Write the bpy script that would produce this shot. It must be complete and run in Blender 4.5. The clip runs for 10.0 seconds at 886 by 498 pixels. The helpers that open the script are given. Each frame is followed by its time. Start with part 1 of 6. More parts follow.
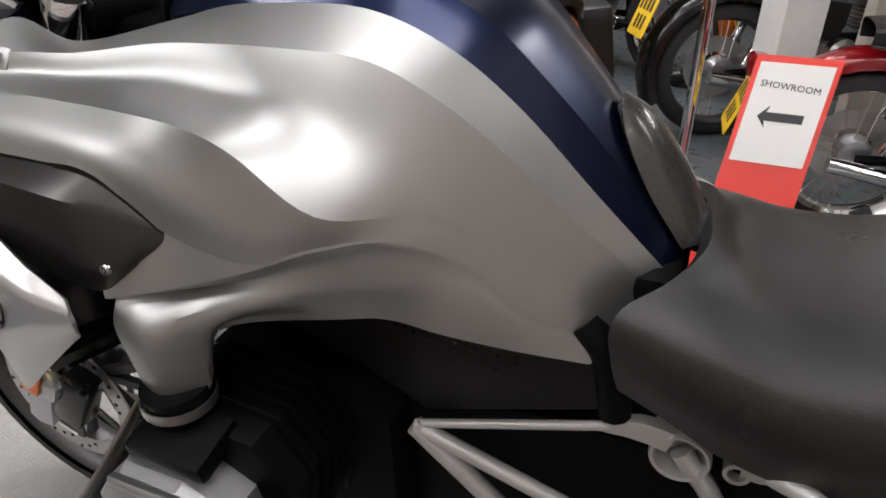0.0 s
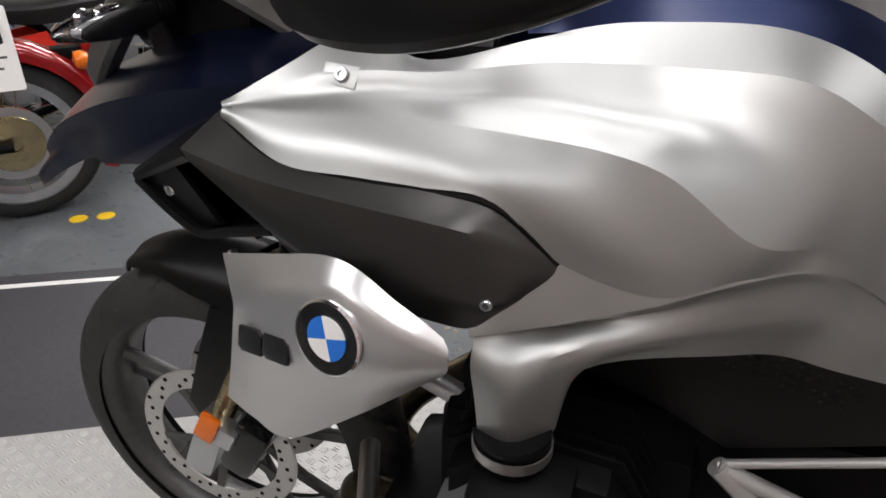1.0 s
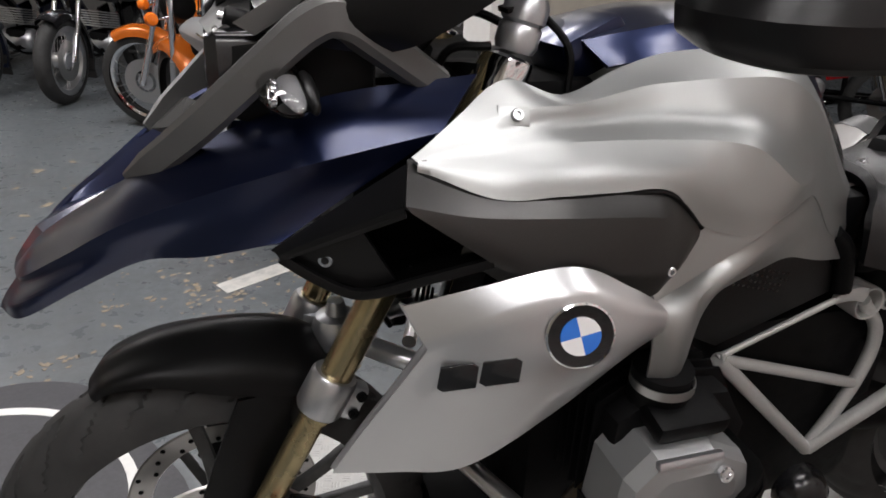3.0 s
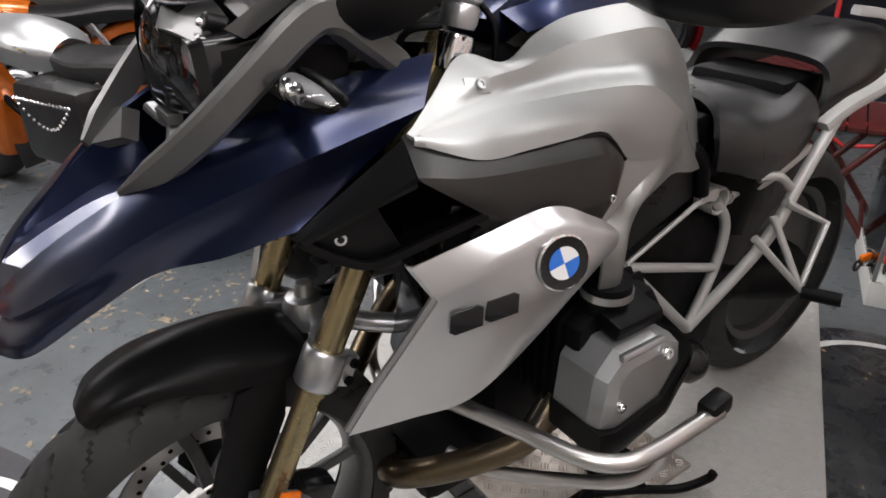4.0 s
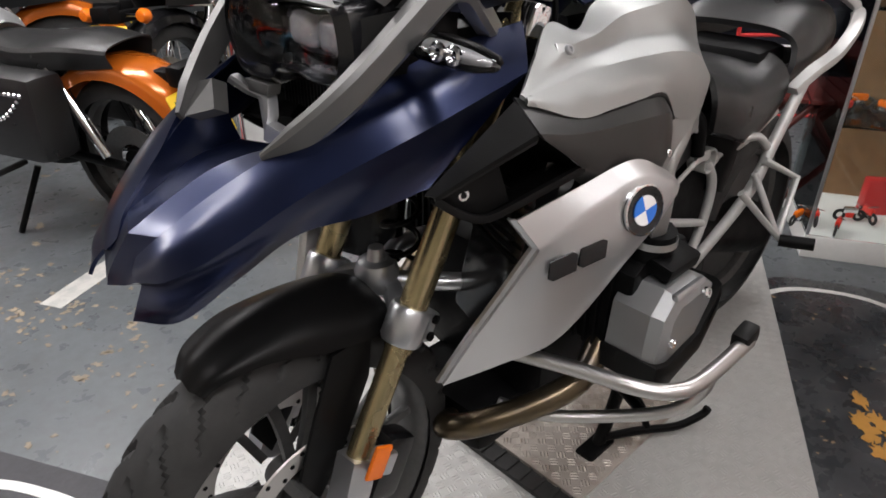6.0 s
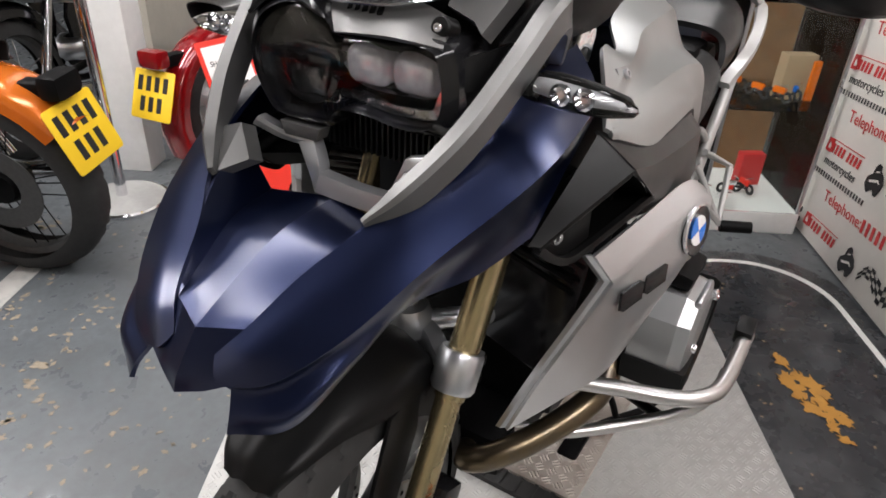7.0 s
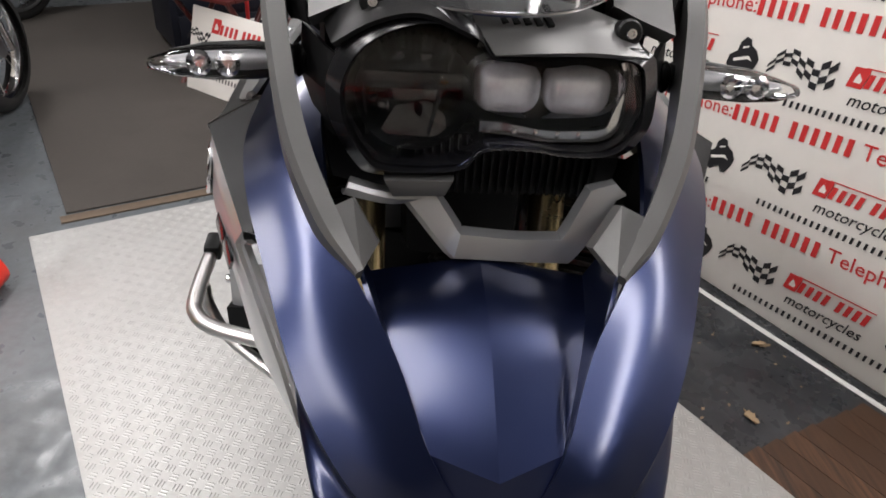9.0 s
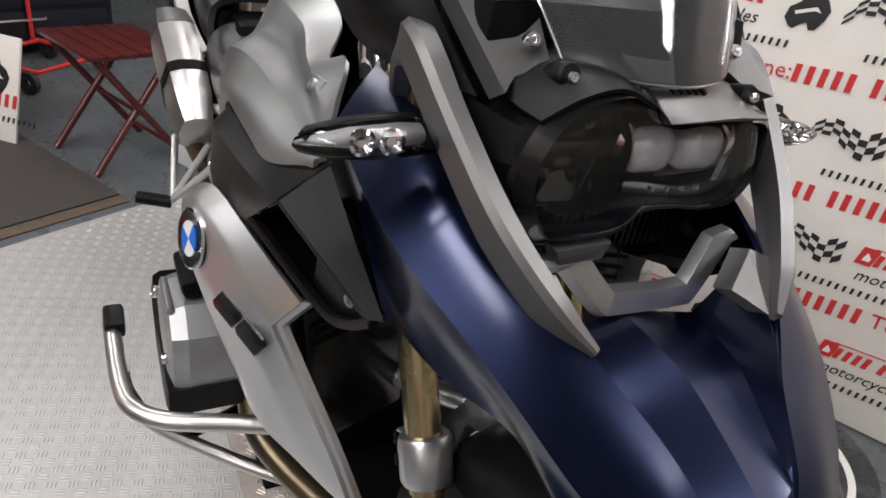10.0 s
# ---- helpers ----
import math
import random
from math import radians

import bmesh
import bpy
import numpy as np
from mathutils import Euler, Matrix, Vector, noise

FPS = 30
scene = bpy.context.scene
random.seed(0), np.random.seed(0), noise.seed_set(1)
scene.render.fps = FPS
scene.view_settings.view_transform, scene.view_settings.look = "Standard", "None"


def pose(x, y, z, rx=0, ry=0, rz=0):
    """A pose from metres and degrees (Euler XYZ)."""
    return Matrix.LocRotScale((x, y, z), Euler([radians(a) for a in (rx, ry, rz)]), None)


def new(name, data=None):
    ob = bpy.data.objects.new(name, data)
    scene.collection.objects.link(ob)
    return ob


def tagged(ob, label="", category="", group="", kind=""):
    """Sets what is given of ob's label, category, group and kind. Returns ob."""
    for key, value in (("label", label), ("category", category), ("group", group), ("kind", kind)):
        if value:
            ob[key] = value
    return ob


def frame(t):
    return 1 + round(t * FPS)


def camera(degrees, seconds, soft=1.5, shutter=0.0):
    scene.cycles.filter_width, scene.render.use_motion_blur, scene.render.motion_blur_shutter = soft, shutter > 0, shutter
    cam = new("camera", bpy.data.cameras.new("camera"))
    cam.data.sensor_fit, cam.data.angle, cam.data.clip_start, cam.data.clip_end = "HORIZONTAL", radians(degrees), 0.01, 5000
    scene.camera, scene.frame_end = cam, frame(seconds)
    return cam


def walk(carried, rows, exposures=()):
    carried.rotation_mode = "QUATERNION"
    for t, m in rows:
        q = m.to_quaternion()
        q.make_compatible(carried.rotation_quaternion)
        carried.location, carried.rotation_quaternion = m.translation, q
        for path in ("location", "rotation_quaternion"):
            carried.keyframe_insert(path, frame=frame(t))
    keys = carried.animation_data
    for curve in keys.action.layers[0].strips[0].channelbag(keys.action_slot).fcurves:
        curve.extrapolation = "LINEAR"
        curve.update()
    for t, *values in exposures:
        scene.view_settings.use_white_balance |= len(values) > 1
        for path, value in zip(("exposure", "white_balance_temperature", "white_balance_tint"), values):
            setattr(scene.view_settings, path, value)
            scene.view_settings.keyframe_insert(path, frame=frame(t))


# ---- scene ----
cam = camera(66.9, 10.0, soft=1.7)
ROWS = [
    (0.0, 0.952, -0.652, 1.205, 58.66, 0.84, 22.73),
    (0.5, 0.776, -0.738, 1.223, 59.85, -0.86, 21.90),
    (1.0, 0.572, -0.759, 1.185, 61.30, -0.77, 19.14),
    (1.5, 0.405, -0.736, 1.177, 59.85, -0.51, 11.76),
    (2.0, 0.275, -0.798, 1.170, 66.66, -4.72, -0.01),
    (2.5, 0.140, -0.856, 1.200, 65.01, -2.28, -13.59),
    (3.0, 0.007, -0.853, 1.196, 65.07, -1.92, -16.74),
    (3.2, -0.039, -0.817, 1.179, 64.69, -0.73, -20.30),
    (4.5, -0.298, -0.874, 1.254, 61.84, -0.32, -39.15),
    (5.0, -0.365, -0.900, 1.251, 62.00, -0.98, -38.61),
    (6.5, -0.486, -0.597, 1.216, 60.27, -1.06, -49.39),
    (7.0, -0.553, -0.454, 1.256, 59.70, -2.36, -57.91),
    (7.5, -0.670, -0.322, 1.280, 59.76, -2.33, -70.82),
    (8.0, -0.679, -0.173, 1.277, 59.23, -3.50, -76.94),
    (8.5, -0.605, -0.030, 1.256, 58.78, -2.37, -83.62),
    (9.0, -0.543, 0.078, 1.247, 58.02, -3.52, -92.79),
    (9.5, -0.518, 0.247, 1.261, 59.16, -8.15, -107.00),
    (10.0, -0.404, 0.426, 1.252, 60.39, -8.99, -115.76),
]
walk(cam, [(t, pose(*r)) for t, *r in ROWS], exposures=[(0.0, -0.27), (1.0, -0.27), (1.5, -0.25), (2.0, -0.36), (3.0, -0.25), (4.5, 0.0), (6.5, 0.05), (7.0, 0.26), (7.5, 0.27), (8.0, 0.3), (8.5, 0.29), (9.0, 0.17), (9.5, 0.06), (10.0, -0.02)])

# ---- world and lights ----
world = bpy.data.worlds.new("world")
scene.world = world
world.use_nodes = True
wbg = world.node_tree.nodes["Background"]
wbg.inputs[0].default_value = (0.75, 0.82, 1.0, 1)
wbg.inputs[1].default_value = 0.02


def area_lamp(name, x, y, z, sx, sy, power, color, rz=0):
    d = bpy.data.lights.new(name, "AREA")
    d.shape, d.size, d.size_y, d.energy, d.color = "RECTANGLE", sx, sy, power, color
    ob = new(name, d)
    ob.matrix_world = pose(x, y, z, 0, 0, rz)
    return ob


# ---- materials ----
def make_mat(name, color, rough=0.5, metal=0.0, grain=0.0, gscale=60.0, stain_or_sheen=0.0, sscale=4.0, bump=0.0, bscale=120.0,
             coat=0.0, coat_rough=0.06, stain_or_sheen_color=None, spec=0.5, aniso=0.0, rough_var=0.0, glow=None, vary=0.0):
    """A Principled material with fine grain, broad stains or painted sheen, roughness variation and bump in object
    space.
    """
    m = bpy.data.materials.new(name)
    m.use_nodes = True
    nt = m.node_tree
    N, L = nt.nodes, nt.links
    b = N["Principled BSDF"]
    b.inputs["Base Color"].default_value = (*color, 1)
    b.inputs["Roughness"].default_value = rough
    b.inputs["Metallic"].default_value = metal
    b.inputs["Specular IOR Level"].default_value = spec
    b.inputs["Coat Weight"].default_value = coat
    b.inputs["Coat Roughness"].default_value = coat_rough
    tc = N.new("ShaderNodeTexCoord")
    col = None

    def mixed(a, bcol, fac):
        mx = N.new("ShaderNodeMix")
        mx.data_type = "RGBA"
        L.new(fac, mx.inputs["Factor"])
        if a is None:
            mx.inputs["A"].default_value = (*color, 1)
        else:
            L.new(a, mx.inputs["A"])
        mx.inputs["B"].default_value = (*bcol, 1)
        return mx.outputs["Result"]

    def noise_tex(scale, detail=4, rough_=0.6):
        n = N.new("ShaderNodeTexNoise")
        n.inputs["Scale"].default_value = scale
        n.inputs["Detail"].default_value = detail
        n.inputs["Roughness"].default_value = rough_
        L.new(tc.outputs["Object"], n.inputs["Vector"])
        return n.outputs["Fac"]

    def ramp(fac, lo, hi, top=1.0):
        r = N.new("ShaderNodeMapRange")
        r.inputs["From Min"].default_value, r.inputs["From Max"].default_value = lo, hi
        r.inputs["To Max"].default_value = top
        L.new(fac, r.inputs["Value"])
        return r.outputs["Result"]

    if grain:
        col = mixed(col, tuple(c * (1 - grain) for c in color), ramp(noise_tex(gscale, 6), 0.35, 0.7))
    if stain_or_sheen:
        sc = stain_or_sheen_color or tuple(c * 0.5 for c in color)
        col = mixed(col, sc, ramp(noise_tex(sscale, 5, 0.65), 0.48, 0.72, stain_or_sheen))
    if vary:
        oi = N.new("ShaderNodeObjectInfo")
        col = mixed(col, tuple(c * (1 - vary) for c in color), oi.outputs["Random"])
    if col is not None:
        L.new(col, b.inputs["Base Color"])
    if rough_var:
        r = N.new("ShaderNodeMapRange")
        r.inputs["From Min"].default_value, r.inputs["From Max"].default_value = 0.3, 0.7
        r.inputs["To Min"].default_value, r.inputs["To Max"].default_value = max(0.02, rough - rough_var), min(1, rough + rough_var)
        L.new(noise_tex(14, 4), r.inputs["Value"])
        L.new(r.outputs["Result"], b.inputs["Roughness"])
    if bump:
        bp = N.new("ShaderNodeBump")
        bp.inputs["Strength"].default_value = bump
        bp.inputs["Distance"].default_value = 0.002
        L.new(noise_tex(bscale, 3), bp.inputs["Height"])
        L.new(bp.outputs["Normal"], b.inputs["Normal"])
    if glow:
        b.inputs["Emission Color"].default_value = (*glow[0], 1)
        b.inputs["Emission Strength"].default_value = glow[1]
    return m


def glass_mat(name, color=(1, 1, 1), rough=0.0, ior=1.45, haze=0.0):
    """Thin clear sheet: mostly passes light, with a Fresnel gloss."""
    m = bpy.data.materials.new(name)
    m.use_nodes = True
    nt = m.node_tree
    N, L = nt.nodes, nt.links
    N.remove(N["Principled BSDF"])
    tr = N.new("ShaderNodeBsdfTransparent")
    tr.inputs["Color"].default_value = (*color, 1)
    gl = N.new("ShaderNodeBsdfGlossy")
    gl.inputs["Roughness"].default_value = rough
    fr = N.new("ShaderNodeFresnel")
    fr.inputs["IOR"].default_value = ior
    mx = N.new("ShaderNodeMixShader")
    L.new(fr.outputs[0], mx.inputs["Fac"])
    L.new(tr.outputs[0], mx.inputs[1])
    L.new(gl.outputs[0], mx.inputs[2])
    out = mx.outputs[0]
    if haze:
        df = N.new("ShaderNodeBsdfDiffuse")
        df.inputs["Color"].default_value = (0.75, 0.76, 0.78, 1)
        hz = N.new("ShaderNodeMixShader")
        hz.inputs["Fac"].default_value = haze
        L.new(out, hz.inputs[1])
        L.new(df.outputs[0], hz.inputs[2])
        out = hz.outputs[0]
    L.new(out, N["Material Output"].inputs["Surface"])
    return m


M = {}
M["silver"] = make_mat("satin_silver_paint", (0.39, 0.40, 0.395), 0.41, 0.95, rough_var=0.02)
M["shroud"] = make_mat("bright_silver_paint", (0.60, 0.605, 0.615), 0.31, 0.85, rough_var=0.02)
M["blue"] = make_mat("satin_blue_metallic_paint", (0.0088, 0.0148, 0.050), 0.30, 0.9, rough_var=0.02, coat=0.6, coat_rough=0.17)
M["black"] = make_mat("matt_black_plastic", (0.005, 0.005, 0.0052), 0.38, spec=0.17, grain=0.3, gscale=700, bump=0.08, bscale=900, rough_var=0.05)
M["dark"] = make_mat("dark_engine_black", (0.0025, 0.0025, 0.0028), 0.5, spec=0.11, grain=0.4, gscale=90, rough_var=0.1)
M["side_black"] = make_mat("soft_black_side_plastic", (0.009, 0.009, 0.0092), 0.42, spec=0.3, grain=0.3, gscale=500, bump=0.1, bscale=800)
M["guard"] = make_mat("sheen_black_guard_plastic", (0.0045, 0.0045, 0.0048), 0.30, spec=0.3, grain=0.2, gscale=600, bump=0.05, bscale=800)
M["gloss_black"] = make_mat("gloss_black_plastic", (0.008, 0.008, 0.009), 0.18, rough_var=0.05)
M["grey_plastic"] = make_mat("grey_painted_brace", (0.125, 0.124, 0.122), 0.36, 0.6, grain=0.08, gscale=1200, rough_var=0.04)
M["duct"] = make_mat("dark_grey_duct_cover", (0.075, 0.074, 0.073), 0.34, 0.9, spec=0.4, grain=0.12, gscale=900, rough_var=0.04)
M["gold"] = make_mat("gold_anodised_tube", (0.46, 0.38, 0.22), 0.24, 0.9, grain=0.15, gscale=50, rough_var=0.06)
M["alu"] = make_mat("cast_aluminium", (0.55, 0.56, 0.58), 0.32, 0.9, grain=0.08, gscale=600, rough_var=0.05)
M["frame"] = make_mat("light_grey_frame_paint", (0.50, 0.50, 0.49), 0.38, 0.4, grain=0.1, gscale=300)
M["chrome"] = make_mat("chrome", (0.8, 0.8, 0.82), 0.08, 1.0, rough_var=0.03)
M["steel"] = make_mat("brushed_steel_tube", (0.58, 0.57, 0.56), 0.34, 1.0, rough_var=0.03)
M["pipe"] = make_mat("heat_tinted_exhaust", (0.16, 0.125, 0.08), 0.3, 0.95, stain_or_sheen=0.7, sscale=9, stain_or_sheen_color=(0.05, 0.06, 0.08))
M["rubber"] = make_mat("tyre_rubber", (0.020, 0.020, 0.020), 0.72, grain=0.35, gscale=40, stain_or_sheen=0.3, sscale=7, stain_or_sheen_color=(0.045, 0.042, 0.04), bump=0.1, bscale=400)
M["rim"] = make_mat("dark_grey_wheel", (0.09, 0.09, 0.09), 0.42, 0.5, grain=0.2, gscale=80)
M["seat"] = make_mat("black_grained_vinyl", (0.0125, 0.0125, 0.0130), 0.32, spec=0.5, grain=0.2, gscale=500, bump=0.25, bscale=700, rough_var=0.05)
M["orange"] = make_mat("orange_reflector", (0.75, 0.16, 0.01), 0.2, rough_var=0.05)
M["red"] = make_mat("deep_red_gloss_paint", (0.24, 0.005, 0.008), 0.14, 0.2, coat=0.7)
M["pale_blue"] = make_mat("pale_blue_paint", (0.16, 0.34, 0.48), 0.25, 0.1, coat=0.4, grain=0.05, gscale=300)
M["orange_paint"] = make_mat("orange_metallic_paint", (0.55, 0.13, 0.012), 0.2, 0.3, coat=0.5, grain=0.1, gscale=500)
M["redsign"] = make_mat("red_plastic_sheet", (0.78, 0.035, 0.02), 0.4, rough_var=0.08, stain_or_sheen=0.1)
M["white"] = make_mat("white_paint", (0.78, 0.78, 0.76), 0.5, grain=0.06, gscale=30, stain_or_sheen=0.15, sscale=3, stain_or_sheen_color=(0.6, 0.58, 0.54))
M["board"] = make_mat("white_printed_board", (0.80, 0.77, 0.72), 0.42, grain=0.03, gscale=20, stain_or_sheen=0.12, sscale=2.2, stain_or_sheen_color=(0.66, 0.62, 0.56), rough_var=0.1)
M["ink_red"] = make_mat("red_ink", (0.55, 0.03, 0.03), 0.45)
M["ink_black"] = make_mat("black_ink", (0.015, 0.015, 0.017), 0.45)
M["paper"] = make_mat("white_paper", (0.84, 0.83, 0.81), 0.6)
M["yellow"] = make_mat("yellow_plate", (0.80, 0.52, 0.02), 0.4)
M["emblem_blue"] = make_mat("emblem_blue", (0.02, 0.16, 0.62), 0.2, coat=0.5)
M["emblem_white"] = make_mat("emblem_white", (0.8, 0.8, 0.8), 0.2, coat=0.5)
M["clear"] = glass_mat("clear_lens", (1, 1, 1), 0.02, 1.5)
# near-black colour carries the shade inside the intake mouth
M["void"] = make_mat("intake_shade_black", (0.0012, 0.0012, 0.0012), 0.7, spec=0.05)
M["edge_brown"] = make_mat("scuffed_brown_strip", (0.12, 0.085, 0.055), 0.6, grain=0.3, gscale=30)
M["screen"] = glass_mat("clear_windscreen", (0.92, 0.93, 0.94), 0.04, 1.5, haze=0.035)
M["cabinet_glass"] = glass_mat("cabinet_glass", (0.93, 0.96, 0.95), 0.0, 1.3)
M["led"] = make_mat("reflector_silver", (0.78, 0.78, 0.82), 0.12, 1.0)
M["lamp_block"] = make_mat("milky_lamp_glass", (0.70, 0.69, 0.74), 0.10, 0.35, coat=1.0, spec=0.8, grain=0.25, gscale=70)
M["bowl"] = make_mat("dark_chrome", (0.075, 0.074, 0.078), 0.16, 1.0)
M["indicator_grey"] = make_mat("pale_grey_indicator_insert", (0.26, 0.26, 0.27), 0.45, 0.2, rough_var=0.05)
M["bezel"] = make_mat("satin_silver_bezel", (0.39, 0.395, 0.405), 0.36, 0.85, rough_var=0.03)
M["navy_metal"] = make_mat("dark_navy_steel", (0.012, 0.014, 0.024), 0.45, 0.3, grain=0.2, gscale=60, stain_or_sheen=0.4, sscale=6)
M["pad"] = make_mat("grey_gel_tank_pad", (0.045, 0.044, 0.043), 0.22, grain=0.4, gscale=220, coat=0.4, bump=0.1, bscale=500)
M["cover_grey"] = make_mat("satin_grey_cover", (0.42, 0.43, 0.435), 0.38, 0.75, rough_var=0.03)
M["floor"] = make_mat("grey_blue_floor_paint", (0.115, 0.128, 0.137), 0.36, grain=0.22, gscale=28, stain_or_sheen=0.85, sscale=2.4, stain_or_sheen_color=(0.080, 0.084, 0.085), bump=0.2, bscale=60, rough_var=0.16)
M["floorline"] = make_mat("worn_white_floor_line", (0.5, 0.49, 0.46), 0.6, stain_or_sheen=0.7, sscale=14, stain_or_sheen_color=(0.25, 0.26, 0.26))
M["chip"] = make_mat("bare_concrete_chip", (0.34, 0.28, 0.20), 0.8, grain=0.4, gscale=90, stain_or_sheen=0.6, sscale=40, stain_or_sheen_color=(0.20, 0.19, 0.17))
M["tread"] = make_mat("aluminium_checker_plate", (0.50, 0.50, 0.485), 0.45, 0.25, grain=0.12, gscale=40, stain_or_sheen=0.45, sscale=3.0, stain_or_sheen_color=(0.34, 0.33, 0.31), rough_var=0.08)
M["tread_dirty"] = make_mat("rusty_checker_plate", (0.42, 0.38, 0.34), 0.4, 0.5, stain_or_sheen=0.8, sscale=9, stain_or_sheen_color=(0.16, 0.11, 0.08), rough_var=0.1)
M["concrete"] = make_mat("smooth_grey_concrete", (0.36, 0.36, 0.345), 0.55, grain=0.12, gscale=25, stain_or_sheen=0.5, sscale=3, stain_or_sheen_color=(0.24, 0.24, 0.23))
# lighter blotches in the mat's colour imitate streaky floor reflections
M["matblack"] = make_mat("black_printed_mat", (0.030, 0.033, 0.038), 0.28, grain=0.3, gscale=30, stain_or_sheen=0.7, sscale=6, stain_or_sheen_color=(0.085, 0.09, 0.097), rough_var=0.12)
M["matgrey"] = make_mat("dark_grey_floor_mat", (0.055, 0.055, 0.062), 0.6, grain=0.25, gscale=90, stain_or_sheen=0.3, sscale=3)
M["matbrown"] = make_mat("brown_grey_carpet_mat", (0.060, 0.052, 0.045), 0.9, grain=0.3, gscale=260, stain_or_sheen=0.35, sscale=2.5, bump=0.4, bscale=300)
M["woodprint"] = make_mat("dark_wood_print", (0.15, 0.075, 0.04), 0.36, grain=0.75, gscale=16, stain_or_sheen=1.0, sscale=7, stain_or_sheen_color=(0.012, 0.010, 0.011), vary=0.6)
wn = M["woodprint"].node_tree
wmap = wn.nodes.new("ShaderNodeMapping")
wmap.inputs["Rotation"].default_value = (0, 0, -radians(29.5))
wmap.inputs["Scale"].default_value = (0.35, 5.0, 1.0)
wtc = [n for n in wn.nodes if n.type == "TEX_COORD"][0]
wn.links.new(wtc.outputs["Object"], wmap.inputs["Vector"])
for n in wn.nodes:
    if n.type == "TEX_NOISE":
        wn.links.new(wmap.outputs["Vector"], n.inputs["Vector"])
M["flame"] = make_mat("worn_orange_patch", (0.55, 0.27, 0.05), 0.5, stain_or_sheen=0.4, sscale=30)
M["wall"] = make_mat("cream_painted_wall", (0.42, 0.39, 0.33), 0.7, grain=0.06, gscale=20, stain_or_sheen=0.25, sscale=1.5)
M["wall_dark"] = make_mat("dark_back_wall", (0.10, 0.095, 0.09), 0.8, grain=0.2, gscale=10, stain_or_sheen=0.5, sscale=1.2)
M["ceiling"] = make_mat("grey_ceiling", (0.22, 0.22, 0.215), 0.8, grain=0.05, stain_or_sheen=0.2)
M["tube_light"] = make_mat("lit_diffuser", (0.9, 0.9, 0.9), 0.5, glow=((1.0, 0.96, 0.955), 10.0))
M["maroon"] = make_mat("dark_red_varnished_wood", (0.09, 0.014, 0.012), 0.32, grain=0.3, gscale=30, coat=0.3)
M["wood"] = make_mat("brown_wood_board", (0.24, 0.13, 0.06), 0.5, grain=0.3, gscale=25)
M["card"] = make_mat("cardboard", (0.42, 0.30, 0.18), 0.7, grain=0.1)


# ---- geometry helpers ----
def thing(name, label="", category="", group="", kind="", at=(0, 0, 0)):
    ob = new(name)
    ob.location = at
    return tagged(ob, label, category, group, kind)


def finish(bm, name, mats, smooth=40):
    me = bpy.data.meshes.new(name)
    bm.normal_update()
    bm.to_mesh(me)
    bm.free()
    for m in (mats if isinstance(mats, (list, tuple)) else [mats]):
        me.materials.append(m)
    if smooth:
        me.polygons.foreach_set("use_smooth", [True] * len(me.polygons))
        me.set_sharp_from_angle(angle=radians(smooth))
    return me


def part(name, bm, mats, parent=None, label="", smooth=40):
    """Link a bmesh as one mesh object under a thing or under a part."""
    ob = new(name, finish(bm, name, mats, smooth))
    if parent is not None:
        ob.parent = parent
    if label:
        ob["label"] = label
    return ob


def solo(name, bm, mats, label, category, group="", kind="", smooth=40):
    return tagged(part(name, bm, mats, None, "", smooth), label, category, group, kind)


def cr(p0, p1, p2, p3, t):
    return 0.5 * (2 * p1 + (p2 - p0) * t + (2 * p0 - 5 * p1 + 4 * p2 - p3) * t * t + (3 * p1 - p0 - 3 * p2 + p3) * t ** 3)


def spline(pts, n, closed=False):
    """n points per span along a Catmull-Rom curve through pts (an array)."""
    pts = np.asarray(pts, float)
    k, out = len(pts), []
    spans = k if closed else k - 1
    for i in range(spans):
        if closed:
            q = [pts[(i + j) % k] for j in (-1, 0, 1, 2)]
        else:
            p1, p2 = pts[i], pts[i + 1]
            p0 = pts[i - 1] if i > 0 else 2 * p1 - p2
            p3 = pts[i + 2] if i + 2 < k else 2 * p2 - p1
            q = [p0, p1, p2, p3]
        for j in range(n):
            out.append(cr(*q, j / n))
    if not closed:
        out.append(pts[-1])
    return np.array(out)


def split_spline(pts, n, sharp=()):
    """A spline through pts that breaks its slope at the indices in sharp."""
    pts = np.asarray(pts, float)
    cuts = [0, *[k for k in sorted(sharp) if 0 < k < len(pts) - 1], len(pts) - 1]
    out = [spline(pts[a:b + 1], n)[:-1] for a, b in zip(cuts, cuts[1:])]
    return np.concatenate(out + [pts[-1:]])


def loft_grid(rows, nu=6, nv=6, sharp_rows=(), sharp_cols=()):
    """Rows of control points (equal lengths) to a dense grid of points."""
    A = np.array(rows, float)
    cols = np.array([split_spline(r, nu, sharp_cols) for r in A])
    return np.array([split_spline(cols[:, j], nv, sharp_rows) for j in range(cols.shape[1])]).transpose(1, 0, 2)


def mirrored(G):
    G = np.array(G, float)
    G[..., 1] *= -1
    return G[:, ::-1]


